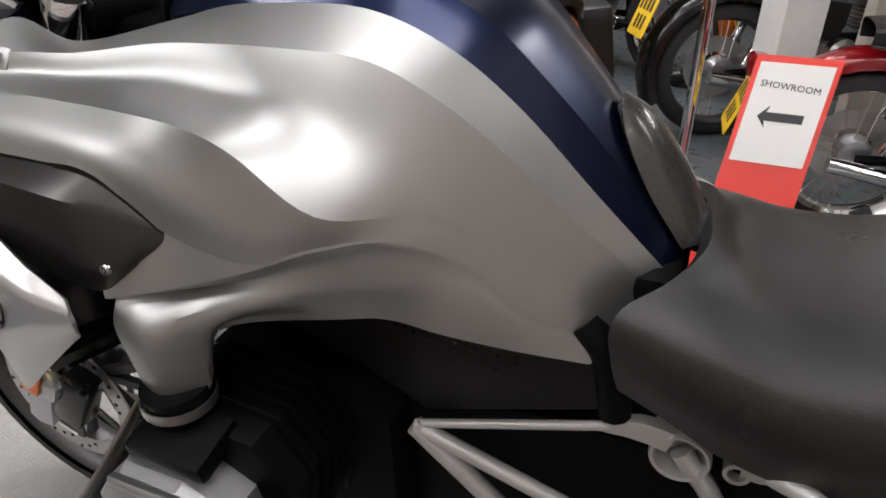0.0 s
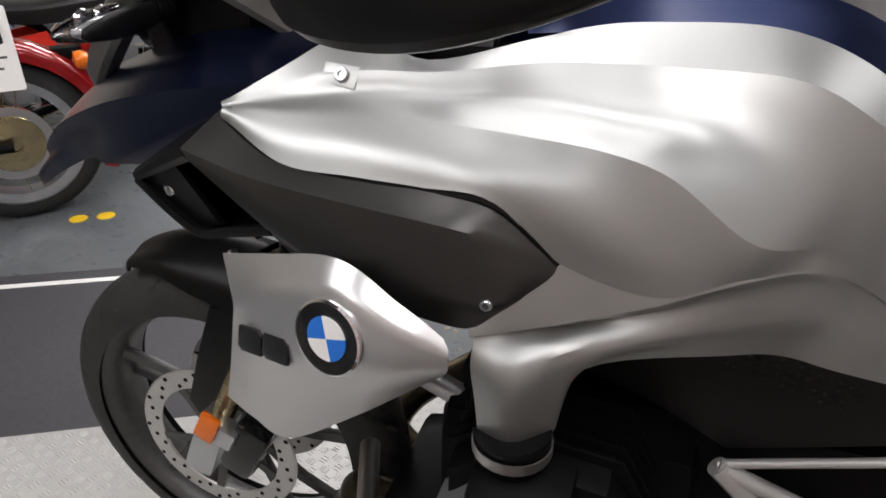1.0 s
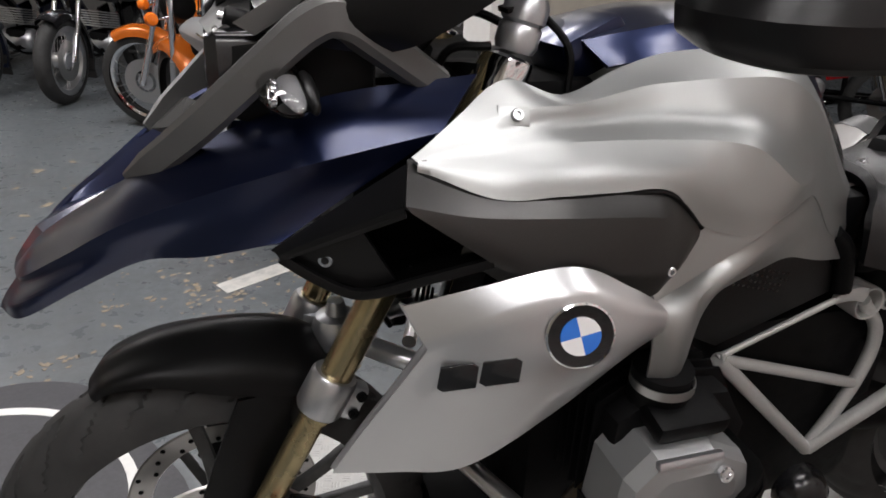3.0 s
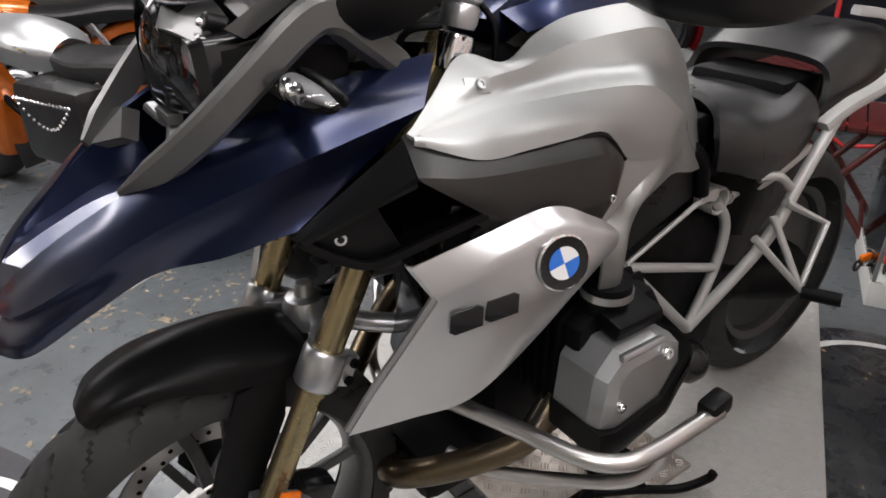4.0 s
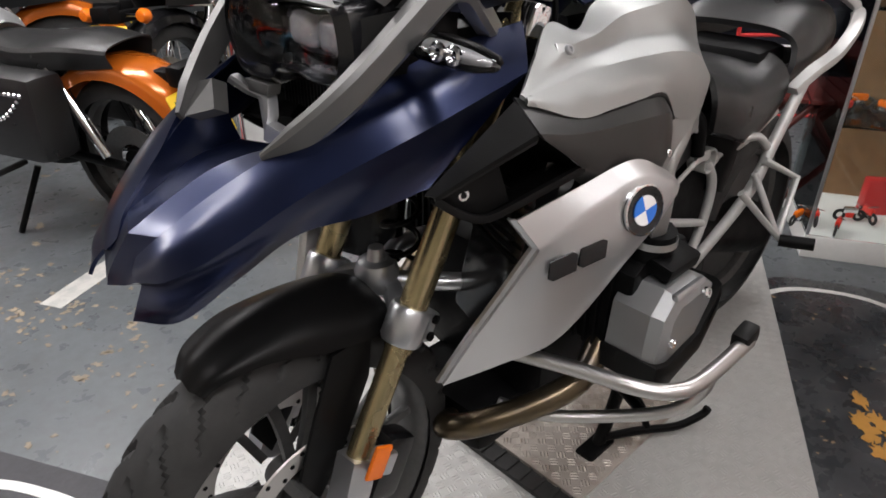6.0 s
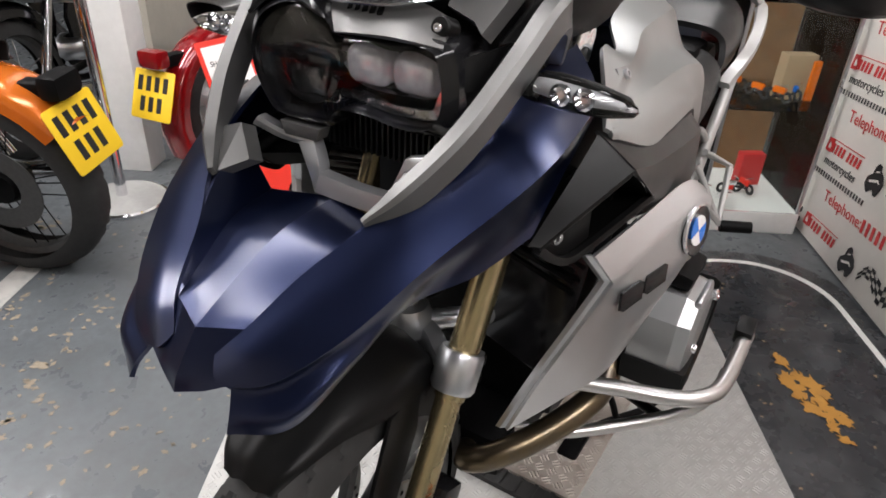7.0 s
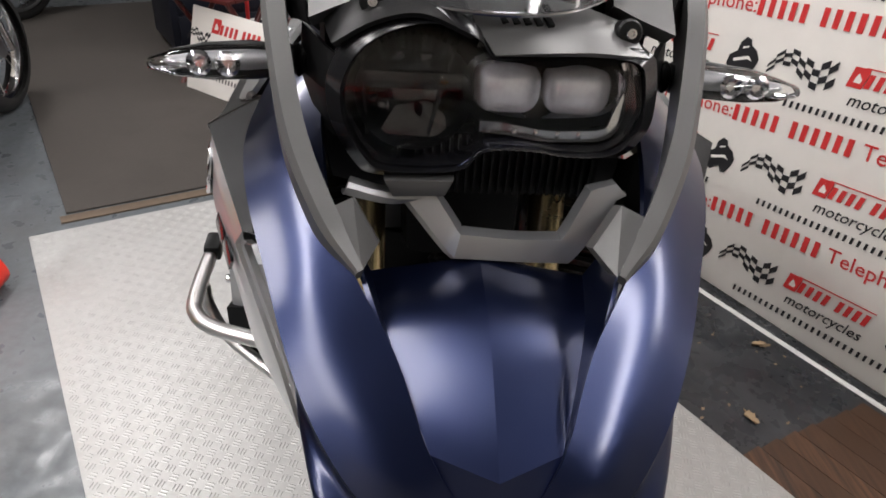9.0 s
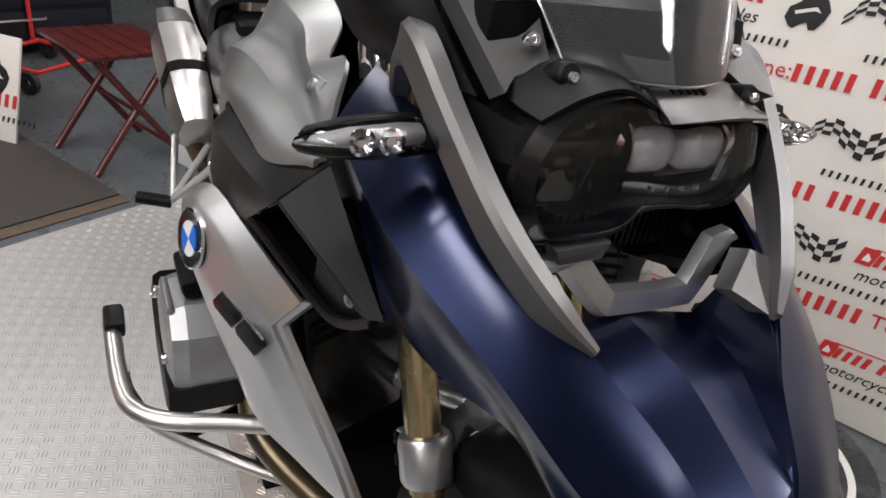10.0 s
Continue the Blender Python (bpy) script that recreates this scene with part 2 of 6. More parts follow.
def skin(bm, G, thick=0.004, mat=0, flip=False):
    """A shell of given thickness over a grid of points; the outside is toward the grid's left-hand normal."""
    n, m = G.shape[:2]
    du = np.gradient(G, axis=1)
    dv = np.gradient(G, axis=0)
    nr = np.cross(du, dv)
    ln = np.linalg.norm(nr, axis=2, keepdims=True)
    nr = nr / np.maximum(ln, 1e-9)
    if flip:
        nr = -nr
    top = [[bm.verts.new(p) for p in r] for r in G]
    low = [[bm.verts.new(p) for p in r] for r in G - nr * thick] if thick else None

    def quad(a, b, c, d):
        try:
            f = bm.faces.new((a, b, c, d) if not flip else (d, c, b, a))
            f.material_index = mat
        except ValueError:
            pass

    for i in range(n - 1):
        for j in range(m - 1):
            quad(top[i][j], top[i][j + 1], top[i + 1][j + 1], top[i + 1][j])
            if low:
                quad(low[i + 1][j], low[i + 1][j + 1], low[i][j + 1], low[i][j])
    if low:
        for j in range(m - 1):
            quad(top[0][j + 1], top[0][j], low[0][j], low[0][j + 1])
            quad(top[-1][j], top[-1][j + 1], low[-1][j + 1], low[-1][j])
        for i in range(n - 1):
            quad(top[i][0], top[i + 1][0], low[i + 1][0], low[i][0])
            quad(top[i + 1][-1], top[i][-1], low[i][-1], low[i + 1][-1])


def weld(bm, d=0.0002):
    bmesh.ops.remove_doubles(bm, verts=bm.verts, dist=d)
    bmesh.ops.dissolve_degenerate(bm, dist=0.00005, edges=bm.edges)
    bmesh.ops.recalc_face_normals(bm, faces=bm.faces)
    return bm


def panel(name, rows, mat, parent, label="", nu=6, nv=6, thick=0.004, side=-1, sharp_rows=(), sharp_cols=(), smooth=24, m=None):
    """A curved sheet through rows of control points; side +1 mirrors it to the other flank."""
    G = loft_grid(rows, nu, nv, sharp_rows, sharp_cols)
    if side > 0:
        G = mirrored(G)
    bm = bmesh.new()
    skin(bm, G, thick)
    weld(bm)
    if m is not None:
        bm.transform(m)
    return part(name, bm, mat, parent, label, smooth)


def add_sweep(bm, pts, section, up=(0, 0, 1), n=6, scales=None, mat=0):
    """Carry a closed section of (side, up) offsets along a smooth path."""
    Q = spline(pts, n) if len(pts) > 2 else np.asarray(pts, float)
    T = np.gradient(Q, axis=0)
    T /= np.linalg.norm(T, axis=1)[:, None]
    sc = np.ones(len(Q)) if scales is None else np.interp(np.linspace(0, 1, len(Q)), np.linspace(0, 1, len(scales)), scales)
    u0 = Vector(up)
    rings = []
    for p, t, k in zip(Q, T, sc):
        t = Vector(t)
        u = (u0 - t * u0.dot(t)).normalized()
        w = t.cross(u)
        rings.append([bm.verts.new(Vector(p) + (w * a + u * b) * k) for a, b in section])
    h = len(section)
    for a, b in zip(rings, rings[1:]):
        for j in range(h):
            bm.faces.new((a[j], a[(j + 1) % h], b[(j + 1) % h], b[j])).material_index = mat
    bm.faces.new(rings[0][::-1]).material_index = mat
    bm.faces.new(rings[-1]).material_index = mat
    bmesh.ops.recalc_face_normals(bm, faces=bm.faces)
    return bm


def sweep(pts, section, **kw):
    return add_sweep(bmesh.new(), pts, section, **kw)


def add_tube(bm, pts, r, seg=12, n=6, caps=True, radii=None, smooth_path=True, mat=0):
    P = spline(pts, n) if smooth_path and len(pts) > 2 else np.asarray(pts, float)
    k = len(P)
    rr = np.full(k, r) if radii is None else np.interp(np.linspace(0, 1, k), np.linspace(0, 1, len(radii)), radii)
    T = np.gradient(P, axis=0)
    T /= np.linalg.norm(T, axis=1)[:, None]
    up = Vector((0, 0, 1)) if abs(T[0][2]) < 0.9 else Vector((1, 0, 0))
    rings = []
    ref = up
    for p, t, q in zip(P, T, rr):
        t = Vector(t)
        a = (ref - t * ref.dot(t)).normalized()
        b = t.cross(a)
        ref = a
        rings.append([bm.verts.new(Vector(p) + (a * math.cos(w) + b * math.sin(w)) * q) for w in (2 * math.pi * i / seg for i in range(seg))])
    for i in range(k - 1):
        for j in range(seg):
            f = bm.faces.new((rings[i][j], rings[i][(j + 1) % seg], rings[i + 1][(j + 1) % seg], rings[i + 1][j]))
            f.material_index = mat
    if caps:
        bm.faces.new(rings[0][::-1]).material_index = mat
        bm.faces.new(rings[-1]).material_index = mat
    return bm


def tube(pts, r, **kw):
    return add_tube(bmesh.new(), pts, r, **kw)


def add_lathe(bm, profile, seg=32, m=None, mat=0, closed=False):
    """Revolve (radius, height) pairs about z, then place by matrix m."""
    m = m or Matrix()
    rings = []
    for r, h in profile:
        if r < 1e-6:
            rings.append([bm.verts.new(m @ Vector((0, 0, h)))])
        else:
            rings.append([bm.verts.new(m @ Vector((r * math.cos(a), r * math.sin(a), h))) for a in (2 * math.pi * i / seg for i in range(seg))])
    pairs = list(zip(rings, rings[1:])) + ([(rings[-1], rings[0])] if closed else [])
    for a, b in pairs:
        for j in range(seg):
            k = (j + 1) % seg
            vs = [a[j % len(a)], a[k % len(a)], b[k % len(b)], b[j % len(b)]]
            vs = [v for i, v in enumerate(vs) if v not in vs[:i]]
            if len(vs) > 2:
                bm.faces.new(vs).material_index = mat
    return bm


def lathe(profile, **kw):
    return add_lathe(bmesh.new(), profile, **kw)


def add_box(bm, size, m=None, bevel=0.0, mat=0, seg=2):
    m = m or Matrix()
    t = bmesh.new()
    bmesh.ops.create_cube(t, size=1, matrix=Matrix.Diagonal((*size, 1)))
    if bevel:
        bmesh.ops.bevel(t, geom=t.edges[:], offset=bevel, segments=seg, profile=0.6, affect="EDGES")
    vs = [bm.verts.new(m @ v.co) for v in t.verts]
    t.verts.index_update()
    for f in t.faces:
        bm.faces.new([vs[v.index] for v in f.verts]).material_index = mat
    t.free()
    return bm


def box(size, m=None, bevel=0.0, **kw):
    return add_box(bmesh.new(), size, m, bevel, **kw)


def add_prism(bm, outline, depth, m=None, bevel=0.0, mat=0):
    """Extrude a flat outline (x, y) from z=0 to depth, bevelled, placed by m."""
    m = m or Matrix()
    t = bmesh.new()
    vs = [t.verts.new((x, y, 0)) for x, y in outline]
    f = t.faces.new(vs)
    r = bmesh.ops.extrude_face_region(t, geom=[f])
    bmesh.ops.translate(t, vec=(0, 0, depth), verts=[v for v in r["geom"] if isinstance(v, bmesh.types.BMVert)])
    bmesh.ops.recalc_face_normals(t, faces=t.faces)
    if bevel:
        top = [e for e in t.edges if all(abs(v.co.z - depth) < 1e-7 for v in e.verts)]
        bmesh.ops.bevel(t, geom=top, offset=bevel, segments=2, profile=0.6, affect="EDGES")
    t.verts.index_update()
    nv = [bm.verts.new(m @ v.co) for v in t.verts]
    for g in t.faces:
        bm.faces.new([nv[v.index] for v in g.verts]).material_index = mat
    t.free()
    return bm


def prism(outline, depth, m=None, bevel=0.0, **kw):
    return add_prism(bmesh.new(), outline, depth, m, bevel, **kw)


def frame_at(o, xdir, zdir):
    """A placement with its x along xdir and its z along zdir."""
    z = Vector(zdir).normalized()
    x = (Vector(xdir) - z * Vector(xdir).dot(z)).normalized()
    y = z.cross(x)
    return Matrix(((x.x, y.x, z.x, o[0]), (x.y, y.y, z.y, o[1]), (x.z, y.z, z.z, o[2]), (0, 0, 0, 1)))


def bolt(parent, at, direction, r=0.007, mat=None, name="bolt"):
    d = Vector(direction)
    m = frame_at(at, (d.y + 0.3, d.z, d.x + 0.1), d)
    bm = lathe([(r, -0.004), (r, 0.002), (r * 0.85, 0.0035), (r * 0.5, 0.0035), (r * 0.42, 0.001), (0, 0.001)], seg=16, m=m)
    return part(name, bm, mat or M["chrome"], parent)


def rounded_rect(w, h, r, n=5):
    out = []
    for qx, qy, a0 in ((w / 2 - r, h / 2 - r, 0), (-w / 2 + r, h / 2 - r, 90), (-w / 2 + r, -h / 2 + r, 180), (w / 2 - r, -h / 2 + r, 270)):
        for i in range(n + 1):
            a = radians(a0 + 90 * i / n)
            out.append((qx + r * math.cos(a), qy + r * math.sin(a)))
    return out


# ---- room ----
U = Vector((-0.870, -0.493, 0))      # along the board, mats and plate, toward the front of the place
V = Vector((0.493, -0.870, 0))       # across them
ROOM_YAW = math.degrees(math.atan2(0.493, 0.870))

tagged(part("floor", box((16, 16, 0.1), pose(2, 1.5, -0.05)), M["floor"], None), "worn grey-blue painted concrete showroom floor", "floor", kind="structure")
# ceiling is out of view; its grey holds down the ambient bounce
tagged(part("ceiling", box((16, 16, 0.1), pose(2, 1.5, 3.05)), M["ceiling"], None), "unseen ceiling, coloured grey to keep bounced light low", "ceiling", kind="structure")
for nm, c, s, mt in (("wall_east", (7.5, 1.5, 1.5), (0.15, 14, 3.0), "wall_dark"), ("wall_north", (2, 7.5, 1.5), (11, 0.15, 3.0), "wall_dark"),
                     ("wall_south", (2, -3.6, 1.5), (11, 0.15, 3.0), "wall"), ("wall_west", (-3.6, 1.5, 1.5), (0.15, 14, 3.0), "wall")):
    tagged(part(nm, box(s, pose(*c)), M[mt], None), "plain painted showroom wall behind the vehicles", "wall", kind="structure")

# fixtures out of view; (-0.4, -2.8) and (-2.3, 3.7) added to brighten wall and floor
for x, y, power in ((-0.4, -2.8, 35), (-1.35, -1.7, 36), (1.15, -1.65, 34), (0.62, -0.36, 15), (0.10, 0.82, 17), (2.9, 0.3, 15), (3.3, -1.6, 30), (0.0, 2.1, 35), (3.3, 2.5, 40), (0.2, 3.4, 35), (-1.2, 2.15, 22), (-2.3, 3.7, 70)):
    fx = thing("ceiling_light", "unseen twin-tube fluorescent ceiling light, lit, some added as fill", "ceiling light", "ceiling lights", at=(x, y, 2.95))
    part("housing", box((1.5, 0.34, 0.05), pose(0, 0, 0.02), 0.008), M["white"], fx)
    for dy in (-0.09, 0.09):
        part("tube", tube([(-0.72, dy, -0.025), (0.72, dy, -0.025)], 0.018, seg=10), M["tube_light"], fx)
    area_lamp("lamp", x, y, 2.90, 1.45, 0.32, power, (1.0, 0.966, 0.972))


def floor_sheet(name, corner, lu, lv, thick, mat, label, category, bevel=0.002):
    """A flat sheet from a corner, lu along U and lv along V."""
    c = Vector((*corner, 0)) + U * lu / 2 + V * lv / 2
    return solo(name, box((lu, lv, thick), pose(c.x, c.y, thick / 2 + 0.0005, 0, 0, ROOM_YAW), bevel), mat, label, category)


PLATE = (1.45, 1.30)
floor_sheet("checker_plate", PLATE, 2.75, 1.36, 0.006, M["tread"], "light aluminium checker plate sheet under the motorcycle", "floor plate")


def add_loop(bm, c, w, l, band, z0, z1):
    """A flat rounded loop line, w across V and l along U, centred at c."""
    a = [(x, y) for x, y in rounded_rect(l, w, w * 0.46, 14)]
    b = [(x * (l - 2 * band) / l, y * (w - 2 * band) / w) for x, y in a]
    m = pose(c[0], c[1], 0, 0, 0, ROOM_YAW)
    n = len(a)
    va = [bm.verts.new(m @ Vector((x, y, z1))) for x, y in a]
    vb = [bm.verts.new(m @ Vector((x, y, z1))) for x, y in b]
    vc = [bm.verts.new(m @ Vector((x, y, z0))) for x, y in a]
    vd = [bm.verts.new(m @ Vector((x, y, z0))) for x, y in b]
    for i in range(n):
        j = (i + 1) % n
        bm.faces.new((va[i], va[j], vb[j], vb[i]))
        bm.faces.new((vc[i], vc[j], va[j], va[i]))
        bm.faces.new((vb[i], vb[j], vd[j], vd[i]))


def loop_mat(name, c, w, l, band, mat, label, margin=0.06):
    t = thing(name, label, "mat", "looped mats", at=(0, 0, 0))
    m = pose(c[0], c[1], 0.001, 0, 0, ROOM_YAW)
    part("sheet", prism(rounded_rect(l + 2 * margin, w + 2 * margin, 0.30, 12), 0.003, m, 0.001), mat, t)
    bm = bmesh.new()
    add_loop(bm, c, w, l, band, 0.0035, 0.0055)
    part("border_line", bm, M["white"], t, "white border line")
    return t


mat_a = loop_mat("printed_mat", (0.98, -0.75), 0.60, 2.0, 0.02, M["matblack"], "black printed vinyl mat with a white loop line beside the board")
mat_b = loop_mat("floor_mat", (-1.18, 0.18), 0.84, 1.9, 0.025, M["matgrey"], "dark grey mat with a white loop line before the wheel")
def strip_at(corner, lu, lv, name, thick, mat, label, category, z=0.0):
    """A sheet from a corner, lu away from the front along -U and lv along -V."""
    c = Vector((*corner, 0)) - U * lu / 2 - V * lv / 2
    return solo(name, box((lu, lv, thick), pose(c.x, c.y, z + thick / 2 + 0.0005, 0, 0, ROOM_YAW), min(.003, thick * .3)), mat, label, category)


strip_at((2.12, .36), 3.2, 1.02, "carpet_mat", .008, M["matbrown"], "brown-grey carpet mat on the floor", "mat")
strip_at((2.06, .33), .05, 1.04, "edge_strip", .006, M["edge_brown"], "scuffed brown edge strip before the carpet mat", "edge strip")

# board with repeated print
BO = Vector((1.982, -0.602, 0))
BU = Vector((-0.882, -0.471, 0))
BN = Vector((-0.471, 0.882, 0))
BOARD_YAW = math.degrees(math.atan2(-0.471, -0.882))


def board_m(s, z, off=0.0):
    """Placement on the board's face: x along the print, y up, z out of the face."""
    return frame_at(BO + BU * s + Vector((0, 0, z)) + BN * off, BU, BN)


board = thing("display_board", "white printed display board with repeated red and black print", "display board", at=tuple(BO + BU * 1.2))


def on_board(name, bm, mat, label=""):
    ob = part(name, bm, mat, board, label)
    ob.matrix_parent_inverse = Matrix.Translation(-(BO + BU * 1.2))
    return ob


on_board("panel", box((3.6, 2.0, 0.02), board_m(-0.56 + 1.8, 1.01, -0.012), 0.002), M["board"])


# ---- motorcycle ----
bike = thing("motorcycle", "adventure motorcycle in satin blue, silver and black on its stand", "motorcycle")


def P(name, bm, mat, label="", parent=None, smooth=40):
    return part(name, bm, M[mat] if isinstance(mat, str) else mat, parent or bike, label, smooth)


def sy(pts, sd):
    """Mirror left-hand points to the flank sd (-1 left, +1 right)."""
    return [(x, y if sd < 0 else -y, z) for x, y, z in pts]


def across(half):
    """A full cross-section from left-hand points that end on the centre line."""
    return list(half) + [(x, -y, z) for x, y, z in half[-2::-1]]


# silver tank flank: rows run from the top border down, columns from the nose rearward
TANK = [
    [(.169, -.230, .993), (.222, -.203, 1.026), (.283, -.174, 1.056), (.355, -.171, 1.035), (.444, -.128, 1.053), (.500, -.118, 1.068), (.555, -.117, 1.075), (.650, -.116, 1.077), (.727, -.114, 1.051), (.792, -.102, .999), (.863, -.086, .922), (.942, -.068, .838)],
    [(.170, -.232, .992), (.228, -.213, 1.013), (.300, -.203, 1.030), (.375, -.190, 1.032), (.460, -.170, 1.043), (.520, -.165, 1.047), (.577, -.163, 1.049), (.665, -.157, 1.047), (.724, -.149, 1.022), (.780, -.133, .977), (.851, -.107, .902), (.932, -.078, .829)],
    [(.171, -.233, .991), (.232, -.222, 1.002), (.305, -.211, 1.013), (.380, -.202, 1.012), (.463, -.190, 1.014), (.532, -.191, 1.010), (.606, -.194, 1.004), (.686, -.188, .972), (.735, -.172, .940), (.784, -.149, .900), (.850, -.119, .852), (.920, -.090, .805)],
    [(.172, -.234, .990), (.236, -.233, .994), (.310, -.231, .999), (.385, -.231, .999), (.465, -.230, .996), (.530, -.233, .993), (.583, -.239, .982), (.655, -.234, .934), (.724, -.186, .924), (.779, -.155, .890), (.843, -.127, .840), (.915, -.095, .798)],
    [(.173, -.236, .989), (.242, -.251, .975), (.312, -.254, .977), (.385, -.256, .976), (.462, -.258, .970), (.527, -.256, .945), (.588, -.250, .922), (.653, -.234, .919), (.716, -.196, .914), (.774, -.161, .881), (.837, -.135, .828), (.911, -.099, .792)],
    [(.174, -.236, .986), (.247, -.262, .957), (.318, -.266, .956), (.385, -.266, .956), (.450, -.266, .953), (.507, -.258, .905), (.590, -.252, .885), (.650, -.2335, .905), (.709, -.2035, .906), (.770, -.166, .872), (.830, -.143, .815), (.906, -.104, .785)],
]
ARM = [
    [(.436, -.281, .839), (.472, -.271, .870), (.507, -.254, .908), (.585, -.246, .896), (.655, -.226, .914), (.712, -.197, .913), (.772, -.161, .879), (.833, -.138, .821), (.908, -.101, .788)],
    [(.438, -.287, .832), (.480, -.275, .842), (.525, -.262, .853), (.590, -.251, .877), (.652, -.2325, .901), (.709, -.2035, .9045), (.7695, -.166, .871), (.8295, -.143, .814), (.9055, -.104, .784)],
    [(.440, -.277, .825), (.482, -.258, .830), (.524, -.240, .836), (.592, -.237, .862), (.654, -.224, .888), (.708, -.203, .893), (.766, -.170, .863), (.827, -.1455, .809), (.902, -.107, .781)],
    [(.442, -.288, .800), (.484, -.288, .806), (.530, -.262, .820), (.594, -.246, .838), (.657, -.223, .850), (.706, -.2055, .860), (.760, -.177, .851), (.824, -.149, .803), (.897, -.113, .776)],
    [(.448, -.288, .765), (.482, -.294, .764), (.518, -.268, .776), (.552, -.250, .812), (.659, -.217, .830), (.705, -.203, .838), (.755, -.183, .829), (.819, -.154, .793), (.890, -.121, .770)],
    [(.452, -.284, .721), (.484, -.290, .712), (.514, -.266, .717), (.536, -.252, .796), (.660, -.212, .816), (.705, -.200, .818), (.752, -.187, .803), (.815, -.158, .780), (.882, -.130, .761)],
]
SHROUD = [
    [(.158, -.246, .838), (.240, -.276, .867), (.322, -.302, .891), (.380, -.315, .868), (.423, -.317, .842)],
    [(.180, -.269, .797), (.248, -.299, .841), (.325, -.323, .871), (.385, -.330, .852), (.430, -.322, .832)],
    [(.151, -.244, .729), (.226, -.292, .766), (.314, -.328, .808), (.372, -.333, .812), (.430, -.321, .820)],
    [(.118, -.216, .655), (.188, -.263, .688), (.274, -.306, .728), (.348, -.324, .774), (.424, -.318, .810)],
    [(.083, -.190, .576), (.155, -.235, .602), (.227, -.275, .630), (.320, -.300, .712), (.411, -.310, .796)],
]
# air duct cover: a front strip along the beak, then top band, ridge and side face behind the mouth
DUCT_FRONT = [
    [(.028, -.214, .900), (.098, -.222, .946), (.168, -.226, .988)],
    [(.034, -.224, .900), (.093, -.252, .932), (.150, -.278, .962)],
    [(.036, -.222, .894), (.096, -.248, .924), (.154, -.272, .952)],
]
DUCT = [
    [(.166, -.222, .990), (.246, -.252, .963), (.335, -.256, .961), (.432, -.257, .959), (.470, -.254, .944), (.503, -.250, .906)],
    [(.150, -.278, .962), (.224, -.281, .946), (.320, -.288, .940), (.413, -.291, .935), (.462, -.276, .922), (.506, -.256, .903)],
    [(.197, -.281, .930), (.262, -.288, .914), (.332, -.293, .906), (.413, -.293, .901), (.466, -.280, .893), (.500, -.261, .890)],
    [(.243, -.283, .898), (.286, -.289, .882), (.342, -.294, .874), (.410, -.294, .870), (.455, -.287, .866), (.478, -.274, .872)],
    [(.236, -.268, .886), (.290, -.276, .850), (.345, -.285, .845), (.405, -.288, .840), (.436, -.285, .838), (.450, -.281, .848)],
]
MOUTH = [(.036, -.222, .896), (.150, -.276, .960), (.243, -.283, .898), (.118, -.234, .850)]
BEAK = [
    [(.262, -.150, 1.062), (.085, -.150, 1.040), (-.070, -.128, .978), (-.160, -.076, .918), (-.216, -.051, .877), (-.243, -.028, .848)],
    [(.234, -.182, 1.041), (.064, -.186, 1.016), (-.084, -.153, .958), (-.170, -.109, .905), (-.227, -.077, .864), (-.255, -.039, .834)],
    [(.205, -.212, 1.016), (.040, -.219, .985), (-.100, -.177, .932), (-.182, -.141, .882), (-.235, -.098, .844), (-.255, -.057, .830)],
    [(.149, -.212, .980), (.013, -.209, .953), (-.101, -.172, .913), (-.181, -.139, .869), (-.234, -.100, .836), (-.254, -.058, .826)],
    [(.092, -.213, .945), (-.013, -.200, .922), (-.103, -.162, .894), (-.182, -.145, .856), (-.243, -.118, .820), (-.266, -.066, .810)],
    [(.036, -.214, .909), (-.040, -.190, .890), (-.105, -.152, .874), (-.175, -.138, .840), (-.240, -.118, .803), (-.274, -.069, .795)],
]


